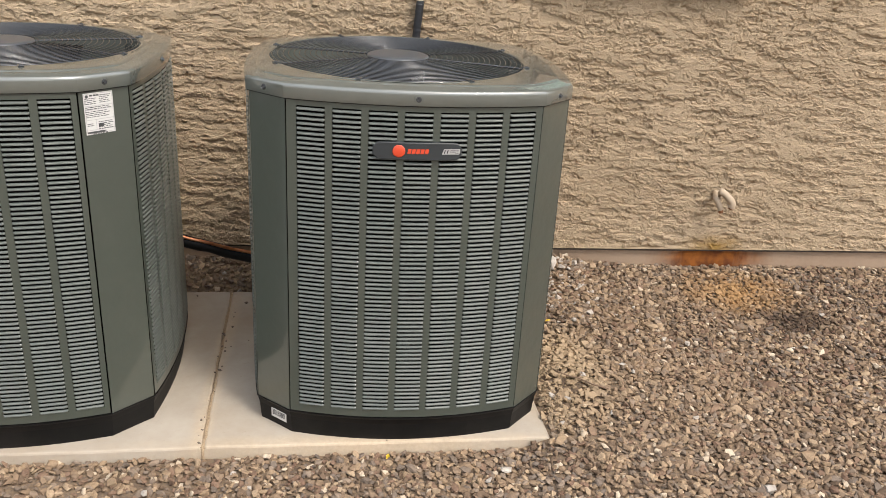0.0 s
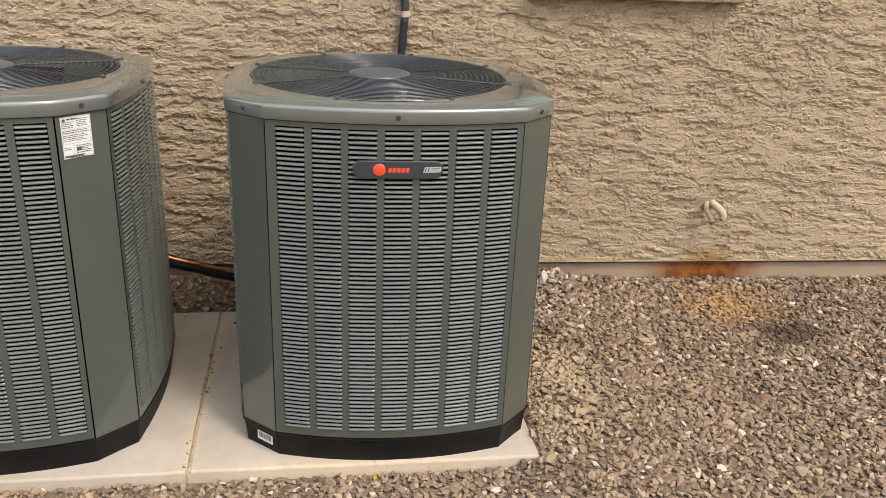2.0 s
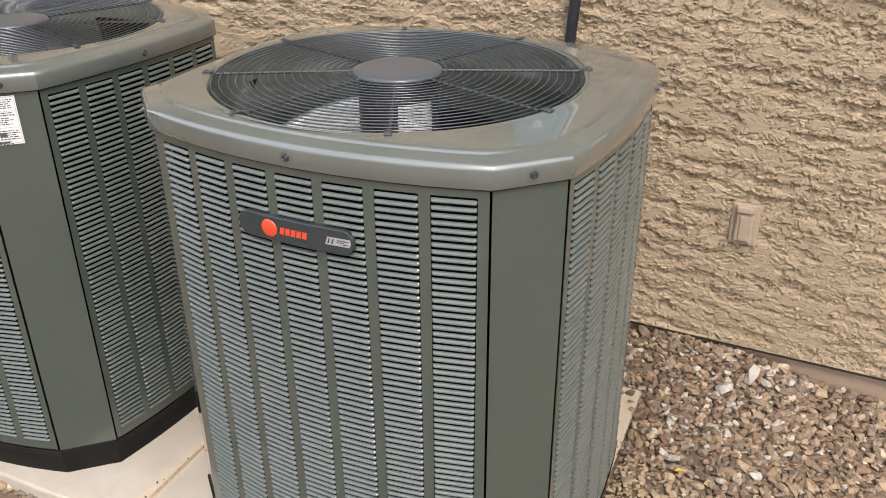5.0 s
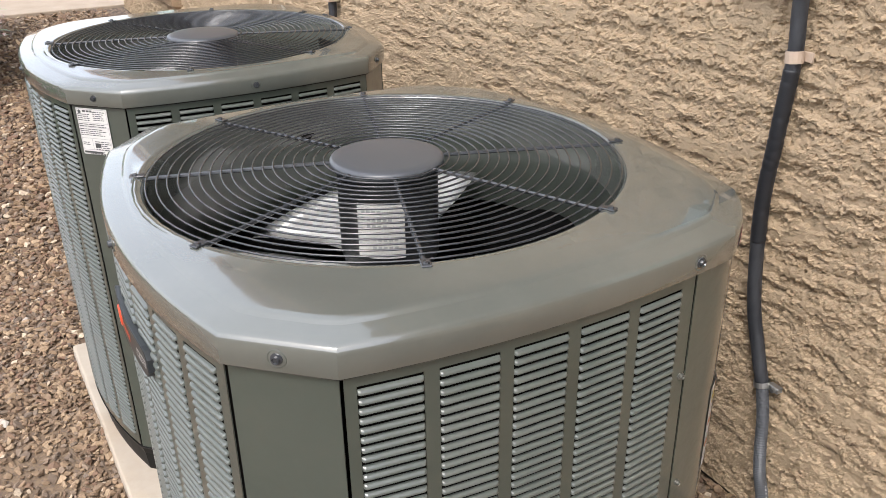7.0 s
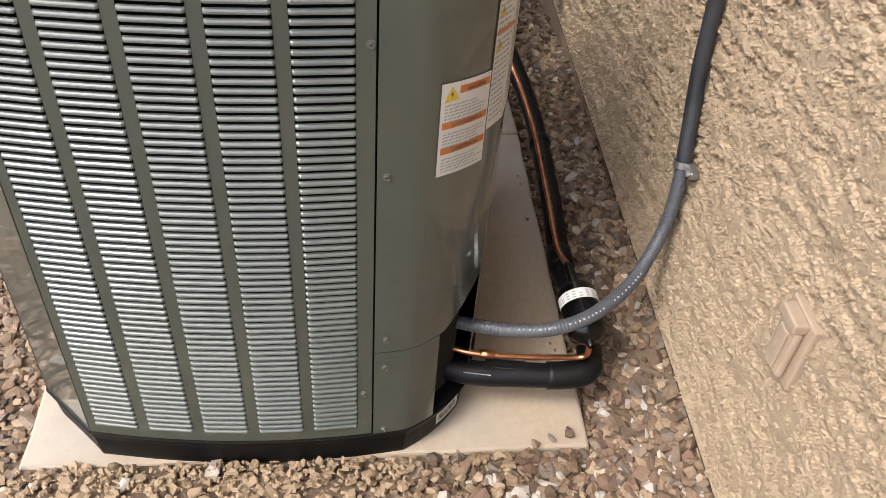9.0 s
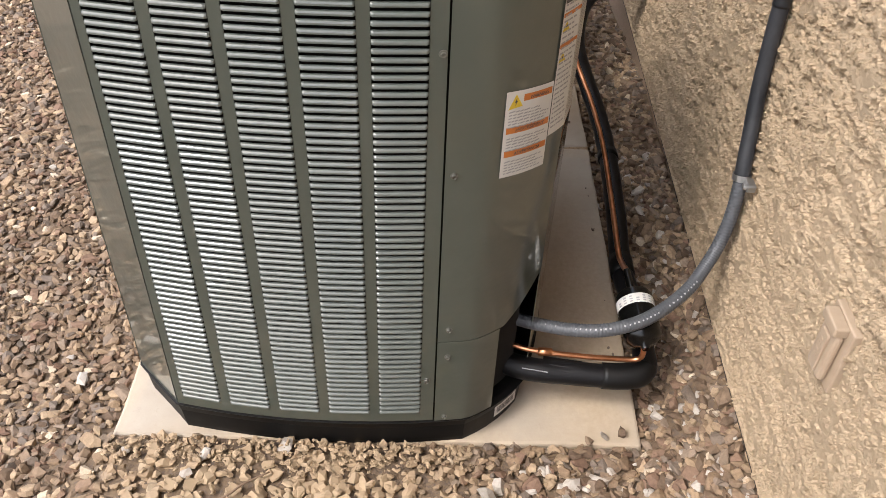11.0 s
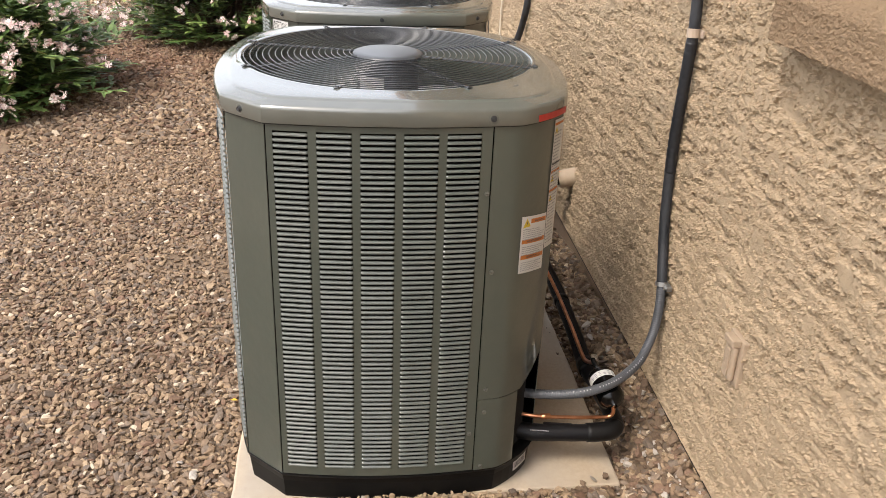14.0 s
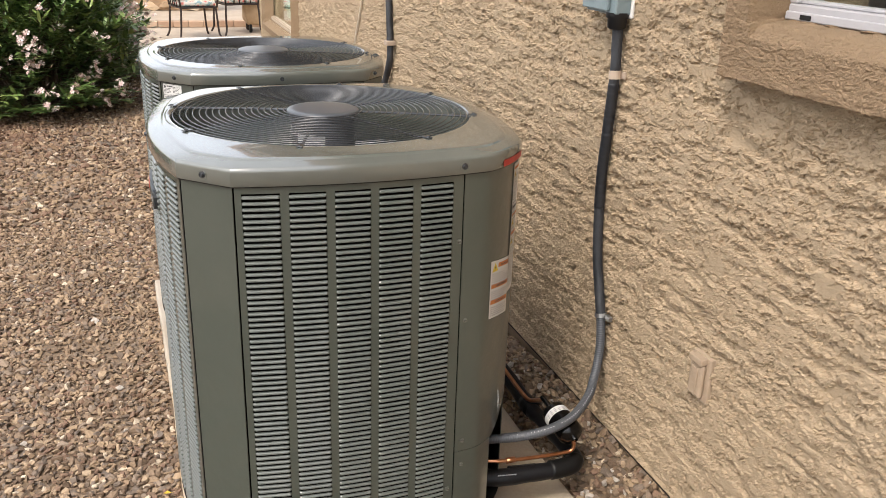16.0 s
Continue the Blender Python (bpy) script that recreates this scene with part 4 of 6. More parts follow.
    lathe(bm, [(0, gz + 0.0085), (0.070, gz + 0.0082), (0.083, gz + 0.0072), (0.0885, gz + 0.0050), (0.090, gz + 0.002), (0.090, gz - 0.005), (0.080, gz - 0.007)], 40)
    part("hub_cap", bm, M_HUB, unit, "charcoal disc cap over the fan motor", smooth=True)
    # motor
    bm = bmesh.new()
    lathe(bm, [(0.076, gz - 0.006), (0.080, gz - 0.02), (0.080, gz - 0.15), (0.076, gz - 0.165), (0.03, gz - 0.172), (0.012, gz - 0.176), (0.012, gz - 0.205)], 32)
    motor = part("fan_motor", bm, M_MOTOR, unit, "black fan motor hanging under the cap", smooth=True)
    bm = bmesh.new()
    arc = [(math.radians(-62 + t * 6)) for t in range(10)]
    lo = [bm.verts.new((0.0806 * math.cos(a), 0.0806 * math.sin(a), gz - 0.135)) for a in arc]
    hi = [bm.verts.new((0.0806 * math.cos(a), 0.0806 * math.sin(a), gz - 0.045)) for a in arc]
    for q in range(9):
        bm.faces.new((lo[q], lo[q + 1], hi[q + 1], hi[q]))
    part("motor_label", bm, M_LABEL, motor, "white motor rating label")
    bm = bmesh.new()
    for zz, a0, a1 in ((0.060, 1, 5), (0.072, 1, 7), (0.084, 2, 6), (0.105, 3, 8), (0.120, 3, 8)):
        for q in range(a0, a1):
            v = [bm.verts.new((0.0811 * math.cos(a), 0.0811 * math.sin(a), gz - zz + h)) for a, h in ((arc[q], 0), (arc[q] + 0.07, 0), (arc[q] + 0.07, 0.006), (arc[q], 0.006))]
            bm.faces.new(v)
    part("motor_label_print", bm, M_GREYINK, motor)
    # fan
    fan = part("fan_hub", lathe(bmesh.new(), [(0, gz - 0.19), (0.055, gz - 0.19), (0.06, gz - 0.205), (0.05, gz - 0.225), (0, gz - 0.225)], 24), M_BLADE, unit, smooth=True)
    for q in range(3):
        bm = bmesh.new()
        a0 = math.radians(q * 120 - 92)
        n_r, n_a = 8, 10
        vs = []
        for i in range(n_r + 1):
            r = 0.05 + (0.335 - 0.05) * i / n_r
            row = []
            sweep = 0.30 * (i / n_r) ** 1.5
            span = math.radians(46 + 36 * (i / n_r))
            for j in range(n_a + 1):
                u = j / n_a - 0.5
                a = a0 + sweep + u * span
                z = gz - 0.195 - u * 0.085 * (0.6 + 0.4 * i / n_r) - 0.014 * (2 * u) ** 2 + 0.030 * i / n_r
                row.append(bm.verts.new((r * math.cos(a), r * math.sin(a), z)))
            vs.append(row)
        for i in range(n_r):
            for j in range(n_a):
                bm.faces.new((vs[i][j], vs[i + 1][j], vs[i + 1][j + 1], vs[i][j + 1]))
        bmesh.ops.solidify(bm, geom=bm.faces[:], thickness=0.002)
        part("blade", bm, M_BLADE, fan, "grey metal fan blade", smooth=True)
    # things at the bottom of the case
    bm = bmesh.new()
    lathe(bm, [(0.0, 0.44), (0.05, 0.435), (0.085, 0.40), (0.09, 0.36), (0.09, 0.12), (0.10, 0.083)], 24, Matrix.Translation((0.18, 0.10, 0)))
    part("compressor", bm, M_MOTOR, unit, "black compressor inside the case", smooth=True)
    bm = bmesh.new()
    tube(bm, spline([(0.18, 0.10, 0.42), (0.20, 0.16, 0.62), (0.24, 0.22, 0.74), (0.30, 0.20, 0.78), (0.33, 0.10, 0.77)], 6), 0.012, 8)
    part("inner_pipe", bm, M_SCREW, unit, "dull metal pipe inside the case", smooth=True)
    # lid screws
    if back_louvres:
        for e, s in ((4, L4 / 2), (5, side_length(5) * 0.5), (6, L6 * 0.5), (7, side_length(7) * 0.5)):
            screw(unit, e, s, Z_LID + 0.0165, 0.0068, 0.006, True)
    else:
        for e, s in ((0, L0 / 2), (1, side_length(1) * 0.5), (7, side_length(7) * 0.5), (2, 0.482)):
            screw(unit, e, s, Z_LID + 0.0165, 0.0068, 0.006, True)
        for s, z in ((0.478, 0.846), (0.500, 0.652), (0.505, 0.33), (0.505, 0.262), (0.505, 0.095), (0.470, 0.20)):
            screw(unit, 2, s, z, 0.001 if s > 0.49 else 0.0005, 0.005)
    return unit


PAD = PAD_TOP
UNIT_A = pose(0.143, 2.565, PAD)
UNIT_B = pose(-0.960, 2.563, PAD, 0, 0, 180)
unit_a = condenser("condensing_unit", UNIT_A, "grey-green louvred outdoor air conditioner with a dark badge, on concrete", False)
unit_b = condenser("condensing_unit", UNIT_B, "grey-green louvred outdoor air conditioner unit with a white rating label", True)


# ---- labels, badge and stickers on the units ----
def sheet(bm, edge, s0, s1, z0, z1, out, skew=0.0, cuts=4):
    """A thin printed patch that follows one side of the outline."""
    lo, hi = [], []
    for q in range(cuts + 1):
        u = q / cuts
        p, n = side_at(edge, s0 + (s1 - s0) * u, out)
        lo.append(bm.verts.new((p.x, p.y, z0 + skew * u)))
        hi.append(bm.verts.new((p.x, p.y, z1 + skew * u)))
    for q in range(cuts):
        bm.faces.new((lo[q], lo[q + 1], hi[q + 1], hi[q]))
    return bm


def text_mesh(words, size, material, parent, m, name="lettering", shear=0.0):
    cu = bpy.data.curves.new("words", "FONT")
    cu.body, cu.size, cu.extrude, cu.align_x, cu.align_y, cu.shear = words, size, 0.00012, "CENTER", "CENTER", shear
    tmp = new("words", cu)
    me = bpy.data.meshes.new_from_object(tmp.evaluated_get(bpy.context.evaluated_depsgraph_get()))
    bpy.data.objects.remove(tmp)
    bpy.data.curves.remove(cu)
    me.materials.clear()
    me.materials.append(material)
    ob = new(name, me)
    ob.parent = parent
    ob.matrix_basis = m
    return ob


def facing(edge, s, z, out):
    p, n = side_at(edge, s, out)
    z_ax = Vector((n.x, n.y, 0)).normalized()
    y_ax = Vector((0, 0, 1))
    x_ax = y_ax.cross(z_ax)
    m = Matrix((x_ax, y_ax, z_ax)).transposed().to_4x4()
    m.translation = (p.x, p.y, z)
    return m


def print_lines(unit_label, edge, s0, s1, z_top, rows, gap, thick, out, seed, material, skew=0.0, full=None):
    """Rows of unreadable fine print as broken bars."""
    rnd = random.Random(seed)
    bm = bmesh.new()
    for r in range(rows):
        z = z_top - r * gap
        s, end = s0, s0 + (s1 - s0) * rnd.uniform(0.72, 1.0)
        while s < end - 0.002:
            w = min(rnd.uniform(0.003, 0.011), end - s)
            u = (s - s0) / (s1 - s0)
            sheet(bm, edge, s, s + w, z + skew * u, z + thick + skew * u, out, 0, 1)
            s += w + rnd.uniform(0.0012, 0.0022)
    return part("print", bm, material, unit_label)


def triangle(unit_label, edge, s, z, size):
    m = facing(edge, s, z, 0.0026)
    bm = bmesh.new()
    for sc, dz in ((1.0, 0.0),):
        bm.faces.new([bm.verts.new(m @ Vector((x * size * sc, y * size * sc, dz))) for x, y in ((-0.5, -0.42), (0.5, -0.42), (0.0, 0.45))])
    t = part("hazard_triangle", bm, M_YELLOW, unit_label, "yellow hazard triangle")
    bm = bmesh.new()
    pts = [(0.04, 0.22), (-0.10, -0.06), (0.0, -0.05), (-0.05, -0.30), (0.12, 0.02), (0.02, 0.02)]
    bm.faces.new([bm.verts.new(m @ Vector((x * size, y * size, 0.0004))) for x, y in pts])
    part("bolt_mark", bm, M_INK, t)


# warning label on the service corner
lab = part("warning_label", sheet(bmesh.new(), 3, 0.020, 0.110, 0.638, 0.782, 0.0018, -0.012, 6), M_LABEL, unit_a, "white and orange electrical warning label")
for a, z in ((0.050, 0.760), (0.024, 0.713), (0.024, 0.673)):
    part("orange_bar", sheet(bmesh.new(), 3, a, 0.107, z, z + 0.011, 0.0023, -0.008 if a > 0.04 else -0.011, 5), M_ORANGE, lab)
triangle(lab, 3, 0.036, 0.764, 0.025)
for words, s, z in (("WARNING", 0.079, 0.761), ("AVERTISSEMENT", 0.066, 0.713), ("ADVERTENCIA", 0.066, 0.673)):
    text_mesh(words, 0.0078, M_INK, lab, facing(3, s, z, 0.0032) @ Matrix.Rotation(radians(-7), 4, "Z"))
for z, rows, a in ((0.748, 6, 0.026), (0.704, 5, 0.026), (0.664, 5, 0.026)):
    print_lines(lab, 3, a, 0.106, z - 0.001, rows, 0.0050, 0.0021, 0.0024, int(z * 1000), M_GREYINK, -0.011)
# tall label that wraps the back of the corner
tall = part("instruction_label", sheet(bmesh.new(), 3, 0.1115, 0.1556, 0.676, 0.992, 0.0022, -0.002, 3), M_LABEL, unit_a, "tall white instruction label with small hazard marks")
part("label_wrap", sheet(bmesh.new(), 4, 0.0, 0.060, 0.674, 0.990, 0.0022, -0.002, 3), M_LABEL, tall)
print_lines(tall, 3, 0.114, 0.152, 0.960, 35, 0.0080, 0.0030, 0.0027, 5, M_GREYINK)
print_lines(tall, 4, 0.003, 0.055, 0.958, 34, 0.0080, 0.0030, 0.0027, 6, M_GREYINK)
part("black_bar", sheet(bmesh.new(), 3, 0.1125, 0.1545, 0.884, 0.889, 0.0028, 0, 2), M_INK, tall)
for z in (0.978, 0.864, 0.818):
    part("orange_bar", sheet(bmesh.new(), 3, 0.1115, 0.1550, z, z + 0.006, 0.0028, 0, 2), M_ORANGE, tall)
for z in (0.966, 0.850, 0.803):
    triangle(tall, 3, 0.121, z, 0.017)
# red strip on the lid corner
part("red_sticker", sheet(bmesh.new(), 3, 0.040, 0.150, Z_LID + 0.001, Z_LID + 0.016, 0.0075, 0.0, 5), M_RED, unit_a, "torn red paper sticker on the lid skirt")
# barcode stickers on the base pan
for e, a, b in ((7, 0.050, 0.112), (3, 0.075, 0.140)):
    st = part("barcode_sticker", sheet(bmesh.new(), e, a, b, 0.026, 0.060, -0.0070, 0.0, 3), M_LABEL, unit_a, "white barcode sticker on the base pan")
    bm = bmesh.new()
    rnd = random.Random(e)
    s = a + 0.006
    while s < b - 0.008:
        w = rnd.choice((0.0008, 0.0014, 0.0022))
        sheet(bm, e, s, s + w, 0.034, 0.052, -0.0064, 0, 1)
        s += w + rnd.choice((0.0009, 0.0016))
    part("barcode", bm, M_INK, st)


def badge_plate(s0, s1, zc, h, n0, n1, pinch):
    """A lozenge plate with rounded ends on the front."""
    bm = bmesh.new()
    top, bot = [], []
    n = 24
    outline = []
    for q in range(n + 1):
        u = q / n
        end = min(u, 1 - u) * (s1 - s0)
        k = math.sqrt(max(0.0, 1 - (1 - min(1, end / pinch)) ** 2))
        outline.append((s0 + (s1 - s0) * u, h * 0.5 * (0.42 + 0.58 * k)))
    loop_pts = [(s, zc + d) for s, d in outline] + [(s, zc - d) for s, d in reversed(outline)]
    rows = []
    for off, sc in ((n0, 1.0), (n1 - 0.001, 1.0), (n1, 0.93)):
        row = []
        for s, z in loop_pts:
            p, nn = side_at(0, (s0 + s1) / 2 + (s - (s0 + s1) / 2) * (1 if sc == 1 else 0.985), off)
            row.append(bm.verts.new((p.x, p.y, zc + (z - zc) * sc)))
        rows.append(row)
    m = len(loop_pts)
    for a, b in zip(rows, rows[1:]):
        for q in range(m):
            bm.faces.new((a[q], b[q], b[(q + 1) % m], a[(q + 1) % m]))
    half = m // 2
    for q in range(half - 1):
        t = rows[-1]
        bm.faces.new((t[q], t[m - 1 - q], t[m - 2 - q], t[q + 1]))
    bmesh.ops.recalc_face_normals(bm, faces=bm.faces)
    return bm


badge = part("badge", badge_plate(0.222, 0.448, 0.8855, 0.045, 0.0005, 0.0105, 0.022), M_BADGE, unit_a, "charcoal oval badge with an orange-red disc")
bm = bmesh.new()
lathe(bm, [(0.0, 0.0022), (0.0135, 0.0020), (0.0160, 0.0010), (0.0166, -0.001)], 28, facing(0, 0.288, 0.8855, 0.0105))
disc = part("emblem_disc", bm, M_BADGERED, badge, "orange-red round emblem", smooth=True)
bm = bmesh.new()
for q in range(5):
    s = 0.309 + q * 0.0110
    p = [(s, 0.8795), (s + 0.0088, 0.8795), (s + 0.0112, 0.8920), (s + 0.0024, 0.8920)]
    bm.faces.new([bm.verts.new((*side_at(0, a, 0.0109)[0], z)) for a, z in p])
part("brand_bars", bm, M_BADGERED, badge)
bm = bmesh.new()
bm.faces.new([bm.verts.new((*side_at(0, a, 0.0109)[0], z)) for a, z in ((0.397, 0.8790), (0.441, 0.8790), (0.444, 0.8850), (0.443, 0.8935), (0.402, 0.8935))])
plate = part("silver_plate", bm, M_SILVER, badge, "small slanted silver plate with dark marks")
bm = bmesh.new()
for a, w, c, d in ((0.4015, 0.0055, 0.8815, 0.8905), (0.4085, 0.0055, 0.8815, 0.8905)):
    bm.faces.new([bm.verts.new((*side_at(0, p, 0.0112)[0], z)) for p, z in ((a, c), (a + w * 0.5, c), (a + w, d), (a + w * 0.5, d))])
for a, b, c, d in ((0.419, 0.440, 0.8882, 0.8900), (0.418, 0.432, 0.8850, 0.8864), (0.430, 0.440, 0.8822, 0.8836)):
    sheet(bm, 0, a, b, c, d, 0.0112, 0, 1)
part("plate_marks", bm, M_INK, plate)

# rating label on the other unit
rate = part("rating_label", sheet(bmesh.new(), 5, 0.012, 0.090, 0.889, 0.993, 0.0004, 0.0, 3), M_LABEL, unit_b, "white rating label with rows of fine print")
print_lines(rate, 5, 0.028, 0.060, 0.9845, 1, 0.0060, 0.0042, 0.0010, 21, M_INK)
for q, (a, b, z, rows) in enumerate(((0.015, 0.048, 0.9785, 4), (0.053, 0.085, 0.9845, 5), (0.015, 0.085, 0.9565, 2), (0.015, 0.085, 0.9455, 4), (0.046, 0.086, 0.9180, 5), (0.016, 0.036, 0.9150, 2), (0.030, 0.080, 0.8940, 2))):
    print_lines(rate, 5, a, b, z, rows, 0.0044, 0.0019, 0.0010, 22 + q, M_INK)
bm = bmesh.new()
for z in (0.9905, 0.9605, 0.9505, 0.9255, 0.8995, 0.8915):
    sheet(bm, 5, 0.0140, 0.0880, z, z + 0.0009, 0.0010, 0, 3)
for a, z0, z1 in ((0.0140, 0.8915, 0.9914), (0.0872, 0.8915, 0.9914), (0.0400, 0.8995, 0.9255), (0.0500, 0.9505, 0.9605)):
    sheet(bm, 5, a, a + 0.0009, z0, z1, 0.0010, 0, 1)
part("table_lines", bm, M_GREYINK, rate)
bm = bmesh.new()
lathe(bm, [(0.0, 0.0003), (0.0042, 0.0003)], 14, facing(5, 0.0205, 0.9850, 0.0010))
part("round_mark", bm, M_INK, rate)
bm = bmesh.new()
sheet(bm, 5, 0.015, 0.062, 0.8915, 0.8965, 0.0010, 0, 3)
sheet(bm, 5, 0.046, 0.060, 0.906, 0.915, 0.0010, 0, 1)
part("barcode", bm, M_INK, rate)

# ---- pipes and cables behind the unit ----
bm = bmesh.new()
path = spline([(0.470, 2.895, 0.142), (0.492, 2.965, 0.142), (0.497, 3.06, 0.142), (0.499, 3.135, 0.143), (0.488, 3.178, 0.146), (0.440, 3.188, 0.152),
               (0.30, 3.180, 0.155), (0.19, 3.172, 0.156), (0.0, 3.182, 0.155), (-0.24, 3.188, 0.154), (-0.40, 3.168, 0.190), (-0.52, 3.135, 0.238), (-0.63, 3.122, 0.275), (-0.74, 3.150, 0.335), (-0.79, 3.235, 0.385), (-0.81, 3.365, 0.405)], 8)
tube(bm, path, 0.0235, 14)
for i, v in enumerate(bm.verts):
    v.co += Vector((0, noise.noise(v.co * 26) * 0.0022, noise.noise(v.co * 26 + Vector((5, 5, 5))) * 0.0022))
lines = part("refrigerant_line_set", bm, M_FOAM, smooth=True)
tagged(lines, "black foam-insulated pipe with bare copper line beside it", "pipe")
bm = bmesh.new()
tube(bm, [(0.487, 2.985, 0.142), (0.496, 3.06, 0.142)], 0.0241, 14, caps=False)
part("pipe_print_band", bm, M_FOAM, lines)
bm = bmesh.new()
rnd = random.Random(4)
for q in range(12):
    y = 2.945 + q * 0.0042
    box(bm, -0.0009, 0.0009, -0.0013, 0.0013, -0.009, 0.008, turn=Matrix.Translation((0.4880 + (y - 2.96) * 0.15 + 0.0180, y, 0.1575)) @ Matrix.Rotation(radians(40), 4, "Y"))
part("pipe_print", bm, M_WHITEINK, lines, "pale printed marks on the foam")
for a, b in ((0.165, 0.235), (-0.26, -0.205), (0.475, 0.515)):
    bm = bmesh.new()
    ps = [p for p in path if a <= p.x <= b and p.y > 3.1]
    if len(ps) > 1:
        tube(bm, ps, 0.0262, 14)
        part("black_tape", bm, M_RUBBER, lines, "wrap of black tape", smooth=True)
bm = bmesh.new()
tube(bm, spline([(0.465, 2.900, 0.192), (0.487, 2.96, 0.192), (0.495, 3.06, 0.1905), (0.496, 3.135, 0.190), (0.497, 3.160, 0.193), (0.497, 3.168, 0.206), (0.491, 3.167, 0.226), (0.476, 3.165, 0.236)], 8), 0.0054, 10)
part("copper_stub", bm, M_COPPER, lines, "bright copper liquid line", smooth=True)
bm = bmesh.new()
lathe(bm, [(0.0062, -0.014), (0.0085, -0.013), (0.0085, 0.013), (0.0062, 0.014)], 12, Matrix.Translation((0.489, 2.985, 0.1915)) @ Matrix.Rotation(radians(90), 4, "X"))
part("brazed_joint", bm, M_COPPER, lines, smooth=True)
bm = bmesh.new()
tube(bm, spline([(0.335, 3.150, 0.263), (0.29, 3.158, 0.232), (0.22, 3.163, 0.192), (0.17, 3.163, 0.184), (0.0, 3.168, 0.184), (-0.24, 3.172, 0.182), (-0.40, 3.150, 0.216), (-0.52, 3.116, 0.262), (-0.63, 3.104, 0.300), (-0.74, 3.140, 0.362), (-0.79, 3.230, 0.413), (-0.80, 3.36, 0.43)], 8), 0.0065, 10)
part("copper_line", bm, M_COPPER, lines, "long copper line lying on the insulation", smooth=True)
# filter drier in the liquid line
ax = (Vector((0.340, 3.150, 0.262)) - Vector((0.472, 3.165, 0.236))).normalized()
m = Matrix.Translation((0.472, 3.165, 0.236)) @ ax.to_track_quat("Z", "Y").to_matrix().to_4x4()
bm = bmesh.new()
lathe(bm, [(0.0065, -0.034), (0.009, -0.026), (0.020, -0.022), (0.032, -0.014), (0.036, -0.006), (0.036, 0.082), (0.032, 0.090), (0.018, 0.097), (0.009, 0.104), (0.0065, 0.150)], 28, m)
drier = part("filter_drier", bm, M_GLOSS, lines, "glossy black filter drier canister", smooth=True)
bm = bmesh.new()
lathe(bm, [(0.0365, 0.050), (0.0365, 0.071)], 28, m)
part("drier_label", bm, M_LABEL, drier, "white paper band with fine print")
bm = bmesh.new()
for q in range(16):
    a = q * 0.35 + 0.4
    for r in range(3 if q % 3 else 2):
        box(bm, 0.0364, 0.0369, -0.003, 0.003, 0.053 + r * 0.0055, 0.0557 + r * 0.0055, turn=m @ Matrix.Rotation(a, 4, "Z"))
part("drier_print", bm, M_GREYINK, drier)
# sleeve where the lines enter the wall
bm = bmesh.new()
lathe(bm, [(0.026, 0.0), (0.034, 0.002), (0.036, 0.02), (0.036, 0.075), (0.046, 0.082)], 20, Matrix.Translation((-0.80, 3.275, 0.392)) @ Matrix.Rotation(radians(-78), 4, "X"))
tagged(part("pipe_sleeve", bm, M_BEIGE, smooth=True), "tan plastic sleeve where pipes enter the wall", "pipe sleeve")

# flexible conduit from the switch box to the unit
bm = bmesh.new()
up = spline([(0.262, 3.312, 1.345), (0.263, 3.314, 1.25), (0.267, 3.315, 1.172), (0.256, 3.316, 1.02), (0.247, 3.317, 0.87), (0.263, 3.318, 0.68), (0.296, 3.318, 0.565), (0.318, 3.317, 0.503)], 10)
tube(bm, up, 0.0140, 14)
conduit = tagged(part("flexible_conduit", bm, M_FLEXDARK, smooth=True), "grey flexible electrical conduit strapped to the stucco wall", "conduit")
bm = bmesh.new()
fine = []
for a, b in zip(up, up[1:]):
    fine += [a.lerp(b, q / 5) for q in range(5)]
fine = [p for p in fine if 0.80 < p.z < 1.15]
tube(bm, fine, [0.0146 + 0.0004 * (q % 7 > 1) + 0.0006 * noise.noise(Vector((q * 0.37, 0, 0))) for q in range(len(fine))], 14)
part("tape_wrap", bm, M_RUBBERTAPE, conduit, "black tape wound round the conduit", smooth=True)
bm = bmesh.new()
low = spline([(0.318, 3.317, 0.503), (0.336, 3.314, 0.435), (0.352, 3.303, 0.372), (0.380, 3.278, 0.330), (0.420, 3.245, 0.311), (0.468, 3.192, 0.301), (0.500, 3.140, 0.294), (0.512, 3.080, 0.283), (0.502, 3.02, 0.270), (0.480, 2.96, 0.258), (0.462, 2.92, 0.252)], 14)
dense = []
for a, b in zip(low, low[1:]):
    for q in range(3):
        dense.append(a.lerp(b, q / 3))
tube(bm, dense, [0.0126 + (0.0003 if q % 4 < 2 else -0.0003) for q in range(len(dense))], 14)
part("conduit_run", bm, M_FLEX, conduit, "ribbed light grey conduit curving to the unit", smooth=True)
bm = bmesh.new()
for q, p in enumerate(low[52:124]):
    if q % 2 == 0 and q % 22 < 18:
        box(bm, -0.0015, 0.0015, -0.0010 - 0.0006 * (q % 3), 0.0013, -0.0004, 0.0004, turn=Matrix.Translation(p + Vector((0.0075, 0.002, 0.0109))) @ Matrix.Rotation(radians(36), 4, "Y"))
tagged(part("conduit_print", bm, M_WHITEINK, conduit), "worn white print on the conduit", kind="stuff")
bm = bmesh.new()
tube(bm, [(0.3165, 3.317, 0.508), (0.3195, 3.317, 0.496)], 0.0168, 16, caps=False)
box(bm, 0.330, 0.358, 3.318, 3.334, 0.495, 0.509, 0.002, 1)
